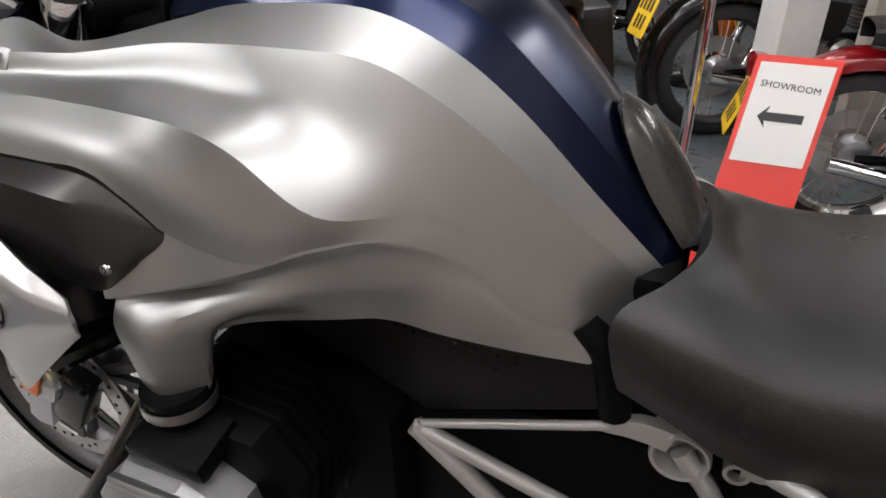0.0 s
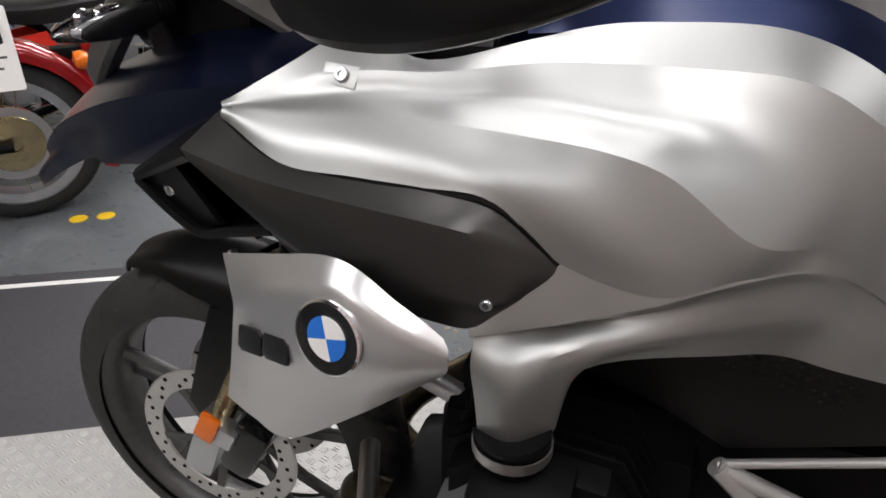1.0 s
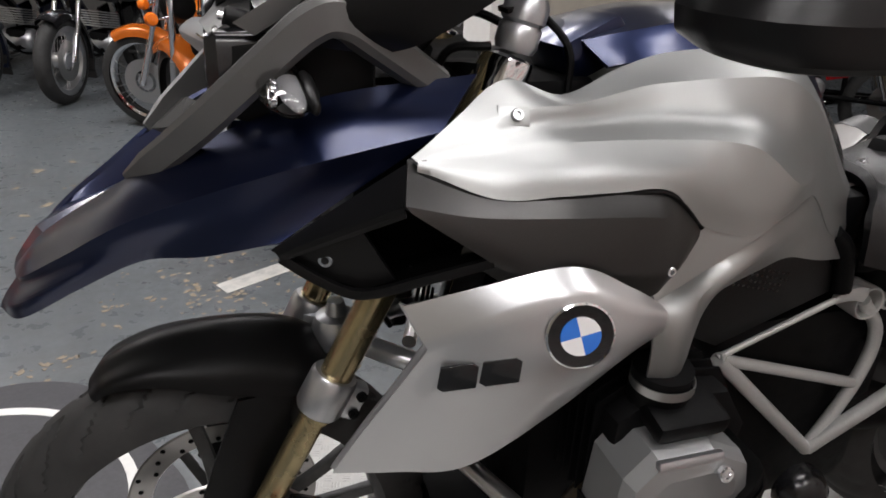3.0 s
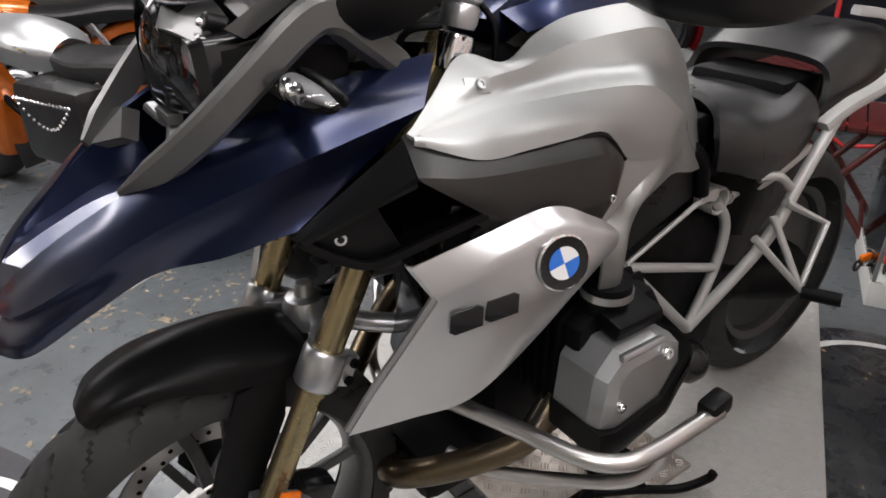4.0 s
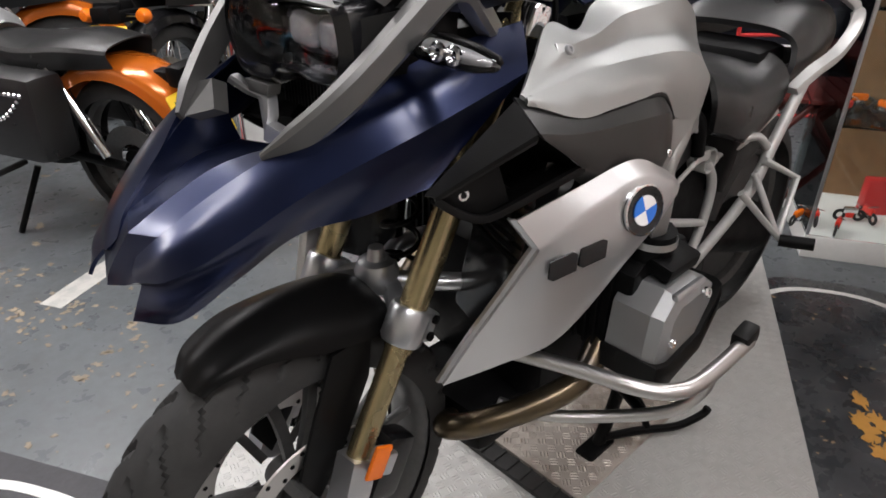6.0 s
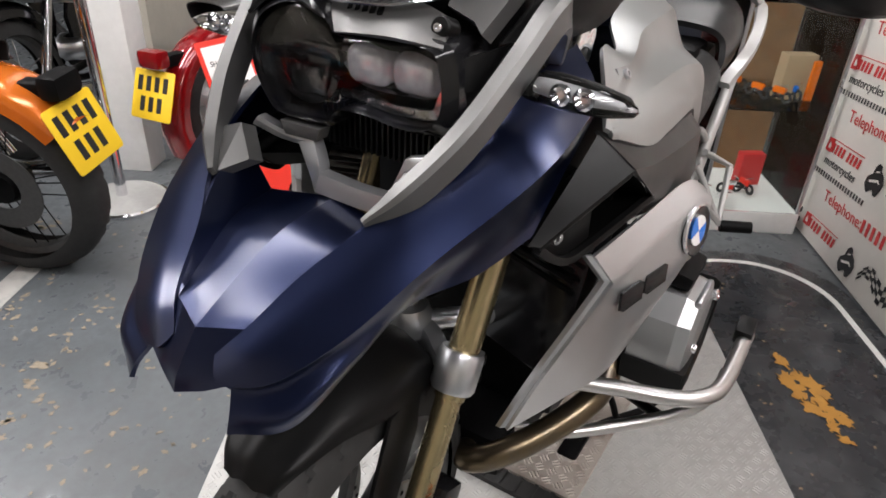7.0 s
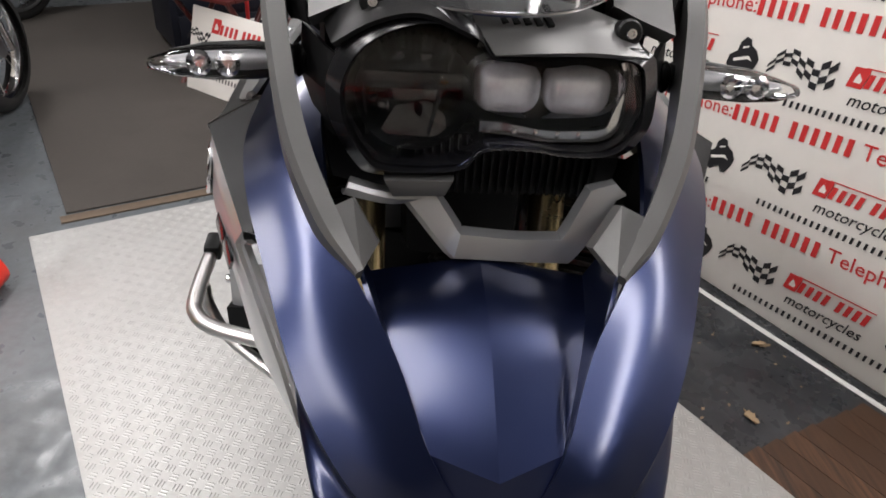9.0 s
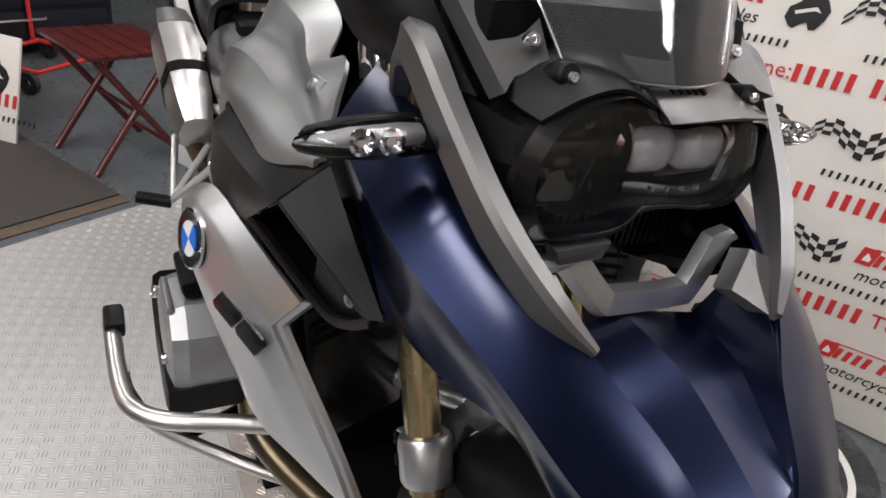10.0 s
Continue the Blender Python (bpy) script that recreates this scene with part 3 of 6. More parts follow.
SILVER, CREASED = M["silver"], (1, 3)
for sd in (-1, 1):
    tank = panel("tank_side_panel", TANK, SILVER, bike, "satin silver tank side panel", side=sd, nu=6, nv=6, thick=0.006, sharp_rows=CREASED, smooth=11)
    panel("duct_panel", ARM, SILVER, bike, "satin silver lower duct panel", side=sd, nu=6, nv=5, thick=0.005, sharp_rows=(1,), smooth=24)
    shroud = panel("radiator_shroud", SHROUD, M["shroud"], bike, "bright silver radiator shroud", side=sd, nu=7, nv=6, thick=0.006, sharp_rows=(1, 3), smooth=50)
    lip = [[(r[0][0], r[0][1], r[0][2]), (r[0][0] - .004, r[0][1] + .006, r[0][2] - .001), (r[0][0] - .001, r[0][1] + .014, r[0][2] - .003)] for r in SHROUD]
    panel("leading_lip", lip, M["shroud"], shroud, "", side=sd, nu=3, nv=6, thick=0.003, sharp_cols=(1,), sharp_rows=(1,), smooth=20)
    duct = panel("air_duct_cover", DUCT, M["duct"], bike, "dark grey air duct cover", side=sd, nu=7, nv=6, thick=0.004, sharp_rows=(1, 3), smooth=30)
    # front strip in black, not duct grey: its shaded look is put into the colour
    panel("duct_front_strip", DUCT_FRONT, M["black"], duct, "", side=sd, nu=6, nv=3, thick=0.003, sharp_rows=(1,), smooth=16)
    panel("beak_wing", BEAK, M["blue"], bike, "satin dark blue beak wing", side=sd, nu=7, nv=6, thick=0.005, sharp_rows=(2,), smooth=14)
    # recessed intake mouth: lower lip, plate with the bolt, opening with its shade in the colour
    lower = [MOUTH[0], (.076, -.226, .866), MOUTH[3], (.180, -.260, .874), MOUTH[2]]
    P("mouth_lip", sweep(sy(lower, sd), [(-.004, -.005), (.004, -.005), (.005, 0), (.004, .005), (-.004, .005), (-.005, 0)], n=4), "black", "", duct)
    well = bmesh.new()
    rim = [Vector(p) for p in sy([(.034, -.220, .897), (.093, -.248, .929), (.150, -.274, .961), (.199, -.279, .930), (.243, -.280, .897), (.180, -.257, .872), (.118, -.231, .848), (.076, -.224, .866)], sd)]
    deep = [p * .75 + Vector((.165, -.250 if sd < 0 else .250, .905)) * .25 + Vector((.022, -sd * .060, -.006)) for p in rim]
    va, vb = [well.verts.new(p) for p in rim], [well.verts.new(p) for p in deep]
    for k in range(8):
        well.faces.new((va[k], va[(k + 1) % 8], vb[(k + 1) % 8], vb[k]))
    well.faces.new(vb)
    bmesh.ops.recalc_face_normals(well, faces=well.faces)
    P("intake_mouth", well, "void", "intake mouth with its inner shade coloured near-black", duct, smooth=20)
    plate_pts = sy([(.040, -.218, .894), (.112, -.250, .934), (.150, -.240, .866), (.118, -.227, .852), (.078, -.220, .868)], sd)
    flap = bmesh.new()
    f = flap.faces.new([flap.verts.new(p) for p in plate_pts])
    r = bmesh.ops.extrude_face_region(flap, geom=[f])
    bmesh.ops.translate(flap, verts=[v for v in r["geom"] if isinstance(v, bmesh.types.BMVert)], vec=(.002, -sd * .006, 0))
    bmesh.ops.recalc_face_normals(flap, faces=flap.faces)
    P("mouth_plate", flap, "black", "black plate in the intake mouth", duct, smooth=20)
    bolt(duct, sy([(.080, -.2255, .891)], sd)[0], (-.35, sd, 0), 0.0085)
    bolt(duct, sy([(.453, -.290, .867)], sd)[0], (0, sd, 0), 0.006)
    # bolt pad on the tank
    P("bolt_pad", box((.036, .022, .004), frame_at(sy([(.284, -.2085, 1.0285)], sd)[0], (1, 0, -.1), (0, sd * .85, .5)), .0018), "silver", "", tank)
    bolt(tank, sy([(.287, -.2115, 1.0300)], sd)[0], (0, sd * .85, .5), 0.0070, M["alu"])
    # black tube stands in for the shaded gap between tank and duct
    P("seam_strip", tube(sy([(x, y - .002, z - .002) for x, y, z in TANK[5][:6]], sd), .0042, seg=8, n=5), "black", "black strip for the shade in the panel gap", tank)
    # round emblem
    em = frame_at(sy([(.323, -.3335, .830)], sd)[0], (-.97 * -sd, .0, -.25 * -sd), (-.20, sd * .96, .16))
    e = P("emblem", lathe([(.036, -.004), (.036, .003), (.0345, .0045), (.0335, .004), (.0, .004)], seg=40, m=em), "gloss_black", "round emblem with a black ring", shroud)
    P("emblem_rim", lathe([(.0362, .0), (.0368, .004), (.0345, .0052), (.034, .003)], seg=40, m=em), "chrome", "", e)
    for q in range(4):
        arc = [(0, 0)] + [(.0215 * math.cos(radians(90 * q + 10 * k)), .0215 * math.sin(radians(90 * q + 10 * k))) for k in range(10)]
        P("emblem_quarter", prism(arc, .0012, em @ Matrix.Translation((0, 0, .004))), "emblem_blue" if q % 2 == (1 if sd < 0 else 0) else "emblem_white", "", e)
    # raised badge drawn as plain slanted shapes
    bd = frame_at(sy([(.226, -.299, .774)], sd)[0], (.92, -.36, .26) if sd < 0 else (-.92, -.36, -.26), (-.40, sd * .9, .12)) @ Matrix.Diagonal((1.14, 1.10, 1, 1))
    for k in range(2):
        x0 = -.036 + .041 * k
        shape = P("badge_shape", prism([(x0 - .004, -.008), (x0 + .001, -.013), (x0 + .033, -.013), (x0 + .040, .008), (x0 + .035, .013), (x0 + .004, .013)], .004, bd, .001), "gloss_black", "black raised badge shape", shroud)

# beak centre plate and chin
PLATE_C = [across(h) for h in (
    [(-.045, -.118, .960), (-.034, -.098, .904), (-.032, 0, .921)],
    [(-.102, -.102, .951), (-.106, -.084, .902), (-.115, 0, .916)],
    [(-.160, -.078, .915), (-.166, -.066, .884), (-.180, 0, .893)],
    [(-.215, -.053, .873), (-.217, -.048, .870), (-.238, 0, .865)],
    [(-.232, -.046, .852), (-.252, -.022, .838), (-.266, 0, .828)],
    [(-.251, -.057, .831), (-.262, -.030, .818), (-.273, 0, .810)],
    [(-.235, -.057, .825), (-.246, -.030, .812), (-.256, 0, .804)])]
panel("beak_centre", PLATE_C, M["blue"], bike, "satin dark blue beak centre plate with a ridge", nu=5, nv=5, sharp_rows=(3, 5), sharp_cols=(1, 2, 3), smooth=12)

# blue tank top
TOP = [across(h) for h in (
    [(.438, -.122, 1.059), (.420, -.085, 1.084), (.410, 0, 1.096)],
    [(.500, -.119, 1.067), (.500, -.098, 1.100), (.500, 0, 1.116)],
    [(.555, -.118, 1.074), (.563, -.098, 1.108), (.563, 0, 1.122)],
    [(.650, -.117, 1.076), (.665, -.095, 1.106), (.670, 0, 1.116)],
    [(.727, -.115, 1.050), (.746, -.088, 1.075), (.757, 0, 1.084)],
    [(.792, -.103, .998), (.808, -.076, 1.018), (.818, 0, 1.026)],
    [(.863, -.087, .921), (.876, -.060, .940), (.884, 0, .947)],
    [(.942, -.069, .837), (.944, -.045, .848), (.948, 0, .852)])]
panel("tank_top", TOP, M["blue"], bike, "satin dark blue tank top", nu=6, nv=5, sharp_cols=(1, 3))
PAD = [across(h) for h in ([(.864, -.018, .985), (.864, -.010, .988), (.865, 0, .990)], [(.880, -.036, .956), (.890, -.024, .966), (.896, 0, .970)],
                           [(.906, -.044, .912), (.926, -.030, .918), (.936, 0, .918)], [(.944, -.040, .858), (.958, -.03, .862), (.966, 0, .864)])]
panel("tank_pad", PAD, M["pad"], bike, "glossy dark grey gel tank pad", nu=5, nv=6, thick=.006)
P("lock_cover", box((.10, .10, .06), pose(.440, -.035, 1.075, 0, -24, 6), .018), "blue", "dark blue ignition cover")
bolt(bike, (.467, -.088, 1.062), (0, -1, .2), .007)

# seats
SEAT = [across(h) for h in (
    [(.919, -.138, .759), (.909, -.142, .797), (.904, -.138, .830), (.938, -.108, .850), (.960, -.062, .866), (.958, 0, .872)],
    [(.968, -.149, .747), (.966, -.157, .788), (.974, -.148, .822), (.998, -.110, .836), (1.004, -.06, .838), (1.0, 0, .838)],
    [(1.022, -.154, .724), (1.030, -.165, .774), (1.040, -.155, .808), (1.060, -.114, .826), (1.065, -.06, .831), (1.065, 0, .832)],
    [(1.092, -.155, .714), (1.110, -.168, .770), (1.120, -.158, .810), (1.140, -.118, .830), (1.140, -.06, .838), (1.140, 0, .840)],
    [(1.18, -.154, .738), (1.20, -.165, .790), (1.21, -.158, .832), (1.22, -.122, .858), (1.22, -.06, .866), (1.22, 0, .868)])]
panel("rider_seat", SEAT, M["seat"], bike, "black grained vinyl rider seat", nu=6, nv=6, thick=0.015)
PILLION = [across(h) for h in (
    [(1.22, -.150, .815), (1.235, -.158, .86), (1.245, -.130, .905), (1.245, 0, .915)],
    [(1.33, -.155, .825), (1.34, -.163, .88), (1.35, -.130, .940), (1.35, 0, .948)],
    [(1.46, -.145, .840), (1.47, -.150, .89), (1.48, -.110, .945), (1.48, 0, .953)],
    [(1.58, -.110, .860), (1.60, -.110, .89), (1.60, -.08, .930), (1.60, 0, .935)])]
panel("pillion_seat", PILLION, M["seat"], bike, "black grained vinyl passenger seat", nu=6, nv=6, thick=0.015)
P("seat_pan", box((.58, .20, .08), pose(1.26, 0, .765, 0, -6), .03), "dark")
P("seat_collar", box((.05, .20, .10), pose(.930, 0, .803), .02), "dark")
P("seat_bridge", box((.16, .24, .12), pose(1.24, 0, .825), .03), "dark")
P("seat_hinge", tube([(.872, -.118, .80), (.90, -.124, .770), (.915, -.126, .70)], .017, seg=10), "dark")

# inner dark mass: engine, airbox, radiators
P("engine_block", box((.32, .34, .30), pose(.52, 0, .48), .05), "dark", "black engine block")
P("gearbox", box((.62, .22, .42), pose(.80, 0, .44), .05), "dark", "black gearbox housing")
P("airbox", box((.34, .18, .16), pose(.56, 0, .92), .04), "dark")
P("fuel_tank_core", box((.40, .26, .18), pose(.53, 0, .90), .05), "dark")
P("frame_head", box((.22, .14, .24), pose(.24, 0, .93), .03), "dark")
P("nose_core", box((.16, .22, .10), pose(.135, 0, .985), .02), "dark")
P("side_cover", prism([(.53, .765), (.66, .825), (.88, .760), (.92, .70), (.70, .62), (.62, .66), (.50, .70)], .035, frame_at((0, -.085, 0), (1, 0, 0), (0, -1, 0)), .006), "side_black", "black side cover")
cover = bpy.data.objects["side_cover"]
bm = bmesh.new()
for r in range(4):
    for k in range(22 - r):
        x = .600 + .0098 * k + .0049 * (r % 2) + .004 * r
        add_lathe(bm, [(.0026, .0), (.0026, .0004), (0, .0004)], seg=8, m=frame_at((x, -.1203, .790 - .0105 * r - .25 * (x - .6)), (1, 0, 0), (0, -1, 0)))
P("vent_perforation", bm, M["gloss_black"], "small round vent holes", cover)["kind"] = "stuff"
for sd in (-1, 1):
    rad = P("radiator", box((.035, .15, .30), pose(.235, sd * .165, .75, 0, 12, sd * 20), .008), "gloss_black", "black radiator")
    for k in range(14):
        P("radiator_fin", box((.004, .13, .006), pose(.2165 - .0041 * (k - 7) * .9, sd * .158, .75 + (k - 7) * .0195, 0, 12, sd * 20)), "dark", "", rad)

# steered front end
STEER = Matrix.Translation((.21, 0, .88)) @ Matrix.Rotation(radians(1), 4, Vector((.43, 0, .903))) @ Matrix.Translation((-.21, 0, -.88))
AX = Vector((-.070, 0, .325))
WH = STEER @ frame_at(AX, (1, 0, 0), (0, 1, 0))


def tyre_mesh(bm, m, R=.3255, half=.060, seg=260, cross=26, grooves=26):
    """A tyre with angled tread grooves cut into its crown."""
    rings = []
    for i in range(seg):
        a = 2 * math.pi * i / seg
        ring = []
        for j in range(cross + 1):
            u = -1 + 2 * j / cross
            y = half * math.sin(u * 1.9) / math.sin(1.9) if abs(u) > .83 else half * math.sin(u * 1.9)
            ph = u * 1.55
            y, r = half * math.sin(ph) * (1.0), R - .075 * (1 - math.cos(ph)) ** 1.25
            s = (a * grooves / (2 * math.pi) + abs(u) * 1.7 + (.5 if u > 0 else 0)) % 1.0
            cut = .0075 if (s < .24 and .10 < abs(u) < .74) else 0
            ring.append(bm.verts.new(m @ Vector(((r - cut) * math.cos(a), (r - cut) * math.sin(a), y))))
        rings.append(ring)
    for i in range(seg):
        for j in range(cross):
            bm.faces.new((rings[i][j], rings[(i + 1) % seg][j], rings[(i + 1) % seg][j + 1], rings[i][j + 1]))
    return bm


wheel = P("front_wheel", lathe([(.262, -.047), (.256, -.050), (.244, -.042), (.236, -.022), (.233, 0), (.236, .022), (.244, .042), (.256, .050), (.262, .047), (.250, .036), (.246, 0), (.250, -.036)], seg=80, m=WH, closed=True), "rim", "dark grey cast wheel rim")
P("tyre", tyre_mesh(bmesh.new(), WH), "rubber", "black treaded tyre", wheel, smooth=30)
P("hub", lathe([(0, -.055), (.030, -.055), (.036, -.035), (.036, .035), (.030, .055), (0, .055)], seg=24, m=WH), "rim", "", wheel)
for k in range(10):
    a = 36 * k + (9 if k % 2 else -9)
    w = radians(a)
    P("spoke", sweep([(.030 * math.cos(w), .030 * math.sin(w), 0), (.14 * math.cos(w + .06), .14 * math.sin(w + .06), .006 * (1 if k % 2 else -1)), (.240 * math.cos(w), .240 * math.sin(w), .018 * (1 if k % 2 else -1))], [(-.009, -.007), (.009, -.007), (.011, 0), (.009, .007), (-.009, .007), (-.011, 0)], n=4), "rim", "", wheel).matrix_basis = WH
for sd in (-1, 1):
    disc = P("brake_disc", lathe([(.150, -.0022), (.1525, 0), (.150, .0022), (.117, .0022), (.115, 0), (.117, -.0022)], seg=72, m=WH @ Matrix.Translation((0, 0, sd * .066)), closed=True), "steel", "drilled steel brake disc", wheel)
    bm = bmesh.new()
    for k in range(40):
        w = 2 * math.pi * k / 40
        rr = (.124, .134, .144)[k % 3]
        add_lathe(bm, [(.0042, -.0030), (.0042, .0030), (0, .0030)], seg=8, m=WH @ Matrix.Translation((rr * math.cos(w), rr * math.sin(w), sd * .066)))
        add_lathe(bm, [(0, -.0030), (.0042, -.0030)], seg=8, m=WH @ Matrix.Translation((rr * math.cos(w), rr * math.sin(w), sd * .066)))
    P("disc_perforation", bm, "dark", "", disc)["kind"] = "stuff"
    for k in range(5):
        w = 2 * math.pi * k / 5 + .3
        P("disc_carrier", sweep([(.04 * math.cos(w), .04 * math.sin(w), sd * .060), (.118 * math.cos(w + .15), .118 * math.sin(w + .15), sd * .066)], [(-.008, -.002), (.008, -.002), (.008, .002), (-.008, .002)], n=2), "rim", "", disc).matrix_basis = WH


def SP(name, bm, mat, label="", parent=None, smooth=40):
    bm.transform(STEER)
    return P(name, bm, mat, label, parent, smooth)


for sd in (-1, 1):
    y = sd * .106
    leg = SP("fork_leg", tube([(.300, y * 1.1, 1.075), (.068, y, .600)], .0225, seg=24), "gold", "gold anodised fork tube")
    SP("fork_slider", tube([(.072, y, .610), (-.022, y, .430)], .0195, seg=24), "gold", "", leg)
    SP("fork_foot", sweep([(-.018, y, .440), (-.045, y * 1.05, .375), (-.068, y * 1.02, .325)], [(-.022, -.024), (.022, -.024), (.026, 0), (.022, .024), (-.022, .024), (-.026, 0)], n=4, up=(1, 0, 0)), "alu", "pale cast fork foot", leg)
    cl = SP("fork_clamp", lathe([(.0225, -.030), (.030, -.030), (.033, -.024), (.033, .024), (.030, .030), (.0225, .030)], seg=28, m=frame_at((.086, y, .638), (0, 1, 0), (.452, 0, .892))), "alu", "silver fork clamp", leg)
    SP("clamp_ear", box((.030, .026, .052), frame_at((.118, y + sd * .004, .622), (1, 0, -.45), (.452, 0, .892)), .006), "alu", "", cl)
    for dz in (-.013, .013):
        SP("clamp_bolt", lathe([(.0075, -.001), (.0075, .004), (.004, .004), (.0035, .001), (0, .001)], seg=14, m=frame_at((.124 + dz * .45, y + sd * .0175, .620 + dz), (1, 0, 0), (.2, sd, 0))), "dark", "", cl)
    SP("fork_guard", prism([(-.03, .62), (.045, .63), (.035, .55), (-.030, .42), (-.075, .36), (-.105, .42), (-.070, .52)], .006, frame_at((0, sd * .070, 0), (1, 0, 0), (0, -1, 0)), .002), "black", "black fork guard", leg)
    cal = SP("brake_caliper", box((.060, .050, .115), pose(.030, sd * .112, .395, 0, 27), .014), "gloss_black", "black radial brake caliper", leg)
    SP("reflector", box((.034, .008, .058), pose(-.012, sd * .150 if sd < 0 else .124, .452 if sd < 0 else .40, 0, 27), .004), "orange", "orange side reflector", leg)
    SP("reflector_bracket", box((.040, .030, .040), pose(.006, sd * .132 if sd < 0 else .104, .430 if sd < 0 else .39, 0, 27), .006), "alu", "", leg)
    cap = SP("fork_cap", lathe([(.026, -.035), (.027, .0), (.025, .008), (.018, .010), (.016, .006), (0, .006)], seg=24, m=frame_at((.306, y * 1.22, 1.068), (0, 1, 0), (.3, 0, .95))), "chrome", "bright fork cap")
SP("lower_bridge", sweep([(.090, -.080, .635), (.118, -.04, .645), (.125, 0, .648), (.118, .04, .645), (.090, .080, .635)], [(-.012, -.018), (.012, -.018), (.015, 0), (.012, .018), (-.012, .018), (-.015, 0)]), "alu", "cast fork bridge")
arm = P("telelever_arm", tube([(.12, 0, .655), (.24, -.09, .64), (.42, -.13, .60)], .016, seg=10), "alu", "cast suspension arm")
P("arm_side", tube([(.12, 0, .655), (.24, .09, .64), (.42, .13, .60)], .016, seg=10), "alu", "", arm)
P("ball_joint", lathe([(0, -.03), (.034, -.03), (.036, 0), (.030, .016), (.016, .02), (.012, .04), (0, .042)], seg=24, m=pose(.118, 0, .675)), "alu", "", arm)
P("shock_spring", tube([(.17 + .03 * math.cos(k * .9), .03 * math.sin(k * .9), .66 + .008 * k) for k in range(36)], .005, seg=6, n=2), "dark")
SP("yoke", sweep([(.300, -.125, 1.055), (.300, -.05, 1.045), (.285, 0, 1.04), (.300, .05, 1.045), (.300, .125, 1.055)], [(-.03, -.014), (.03, -.014), (.034, 0), (.03, .014), (-.03, .014), (-.034, 0)]), "dark", "black fork yoke")

# front mudguard over the wheel
FEND = []
for x, z, w, drop in ((-.214, .634, .034, .006), (-.190, .662, .050, .014), (-.130, .688, .064, .034), (-.060, .698, .073, .062), (.020, .693, .074, .074), (.072, .672, .070, .062), (.105, .632, .062, .036)):
    FEND.append(across([(x + .010, -w * 1.02, z - drop), (x + .004, -w * .90, z - drop * .52), (x, -w * .48, z - drop * .10 - .004), (x, 0, z + .002)]))
G = loft_grid(FEND, 6, 6)
bm = bmesh.new()
skin(bm, G, .005)
weld(bm)
SP("front_mudguard", bm, "black", "matt black front mudguard", smooth=22)

# engine sides, crash bars, exhaust
for sd in (-1, 1):
    Z = (lambda pts: [(x, z) for x, z in pts]) if sd < 0 else (lambda pts: [(x, -z) for x, z in pts])
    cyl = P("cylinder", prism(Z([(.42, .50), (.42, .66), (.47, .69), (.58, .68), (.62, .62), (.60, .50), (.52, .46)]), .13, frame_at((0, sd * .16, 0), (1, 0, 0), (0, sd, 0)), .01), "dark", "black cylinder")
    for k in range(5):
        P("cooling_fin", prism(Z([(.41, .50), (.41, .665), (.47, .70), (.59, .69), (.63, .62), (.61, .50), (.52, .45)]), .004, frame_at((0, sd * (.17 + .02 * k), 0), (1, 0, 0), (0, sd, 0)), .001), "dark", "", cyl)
    head = P("valve_cover", prism(Z([(.402, .525), (.410, .612), (.444, .648), (.522, .650), (.576, .622), (.586, .576), (.545, .518), (.445, .500)]), .098, frame_at((0, sd * .262, 0), (1, 0, 0), (0, sd, 0)), .028), "cover_grey", "silver-grey valve cover", cyl, smooth=14)
    P("cover_guard", prism(Z([(.402, .478), (.398, .530), (.44, .516), (.54, .532), (.578, .582), (.590, .620), (.606, .590), (.602, .550), (.56, .486), (.46, .462)]), .108, frame_at((0, sd * .258, 0), (1, 0, 0), (0, sd, 0)), .014), "black", "black plastic cover guard", cyl)
    P("cover_ridge", box((.09, .012, .012), pose(.485, sd * .352, .642, sd * 20), .004), "alu", "", head)
    bolt(head, (.529, sd * .366, .622), (0, sd, .3), .010)
    bolt(head, (.440, sd * .364, .560), (0, sd, 0), .008)
    P("spark_cover", box((.10, .07, .03), pose(.50, sd * .30, .672, sd * -12), .01), "dark", "", cyl)
    bar = P("crash_bar", tube(sy([(.270, -.16, .520), (.315, -.27, .520), (.350, -.365, .519), (.385, -.408, .519), (.440, -.425, .520), (.590, -.430, .526)], sd), .0135, seg=16, n=8), "steel", "stainless steel crash bar")
    P("lower_hoop", tube(sy([(.480, -.422, .515), (.475, -.415, .470), (.450, -.380, .420), (.400, -.300, .385), (.330, -.20, .365), (.30, -.12, .36)], sd), .0115, seg=14, n=6), "steel", "", bar)
    P("bar_strut", tube(sy([(.430, -.345, .400), (.52, -.22, .36)], sd), .010, seg=10), "dark", "", bar)
    P("end_cap", box((.05, .032, .034), pose(.585, sd * .425, .535, 0, -10), .008), "black", "black rubber end cap", bar)
    P("exhaust_header", tube(sy([(.44, -.235, .50), (.38, -.235, .44), (.30, -.19, .395), (.22, -.12, .355), (.22, -.06, .32), (.36, -.05, .27), (.62, -.06, .24)], sd), .0245, seg=18, n=8), "pipe", "heat-tinted exhaust header pipe")
    P("intake_boot", tube(sy([(.482, -.275, .725), (.484, -.270, .66)], sd), .038, seg=20), "dark", "black rubber intake boot")
    P("boot_clip", lathe([(.0385, -.006), (.040, -.006), (.040, .006), (.0385, .006)], seg=24, m=pose(.483, sd * .276, .706), closed=True), "steel", "steel hose clip")
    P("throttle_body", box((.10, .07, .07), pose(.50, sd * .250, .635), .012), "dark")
    P("connector", box((.020, .02, .024), pose(.565, sd * .268, .668), .005), "frame", "pale plug connector")
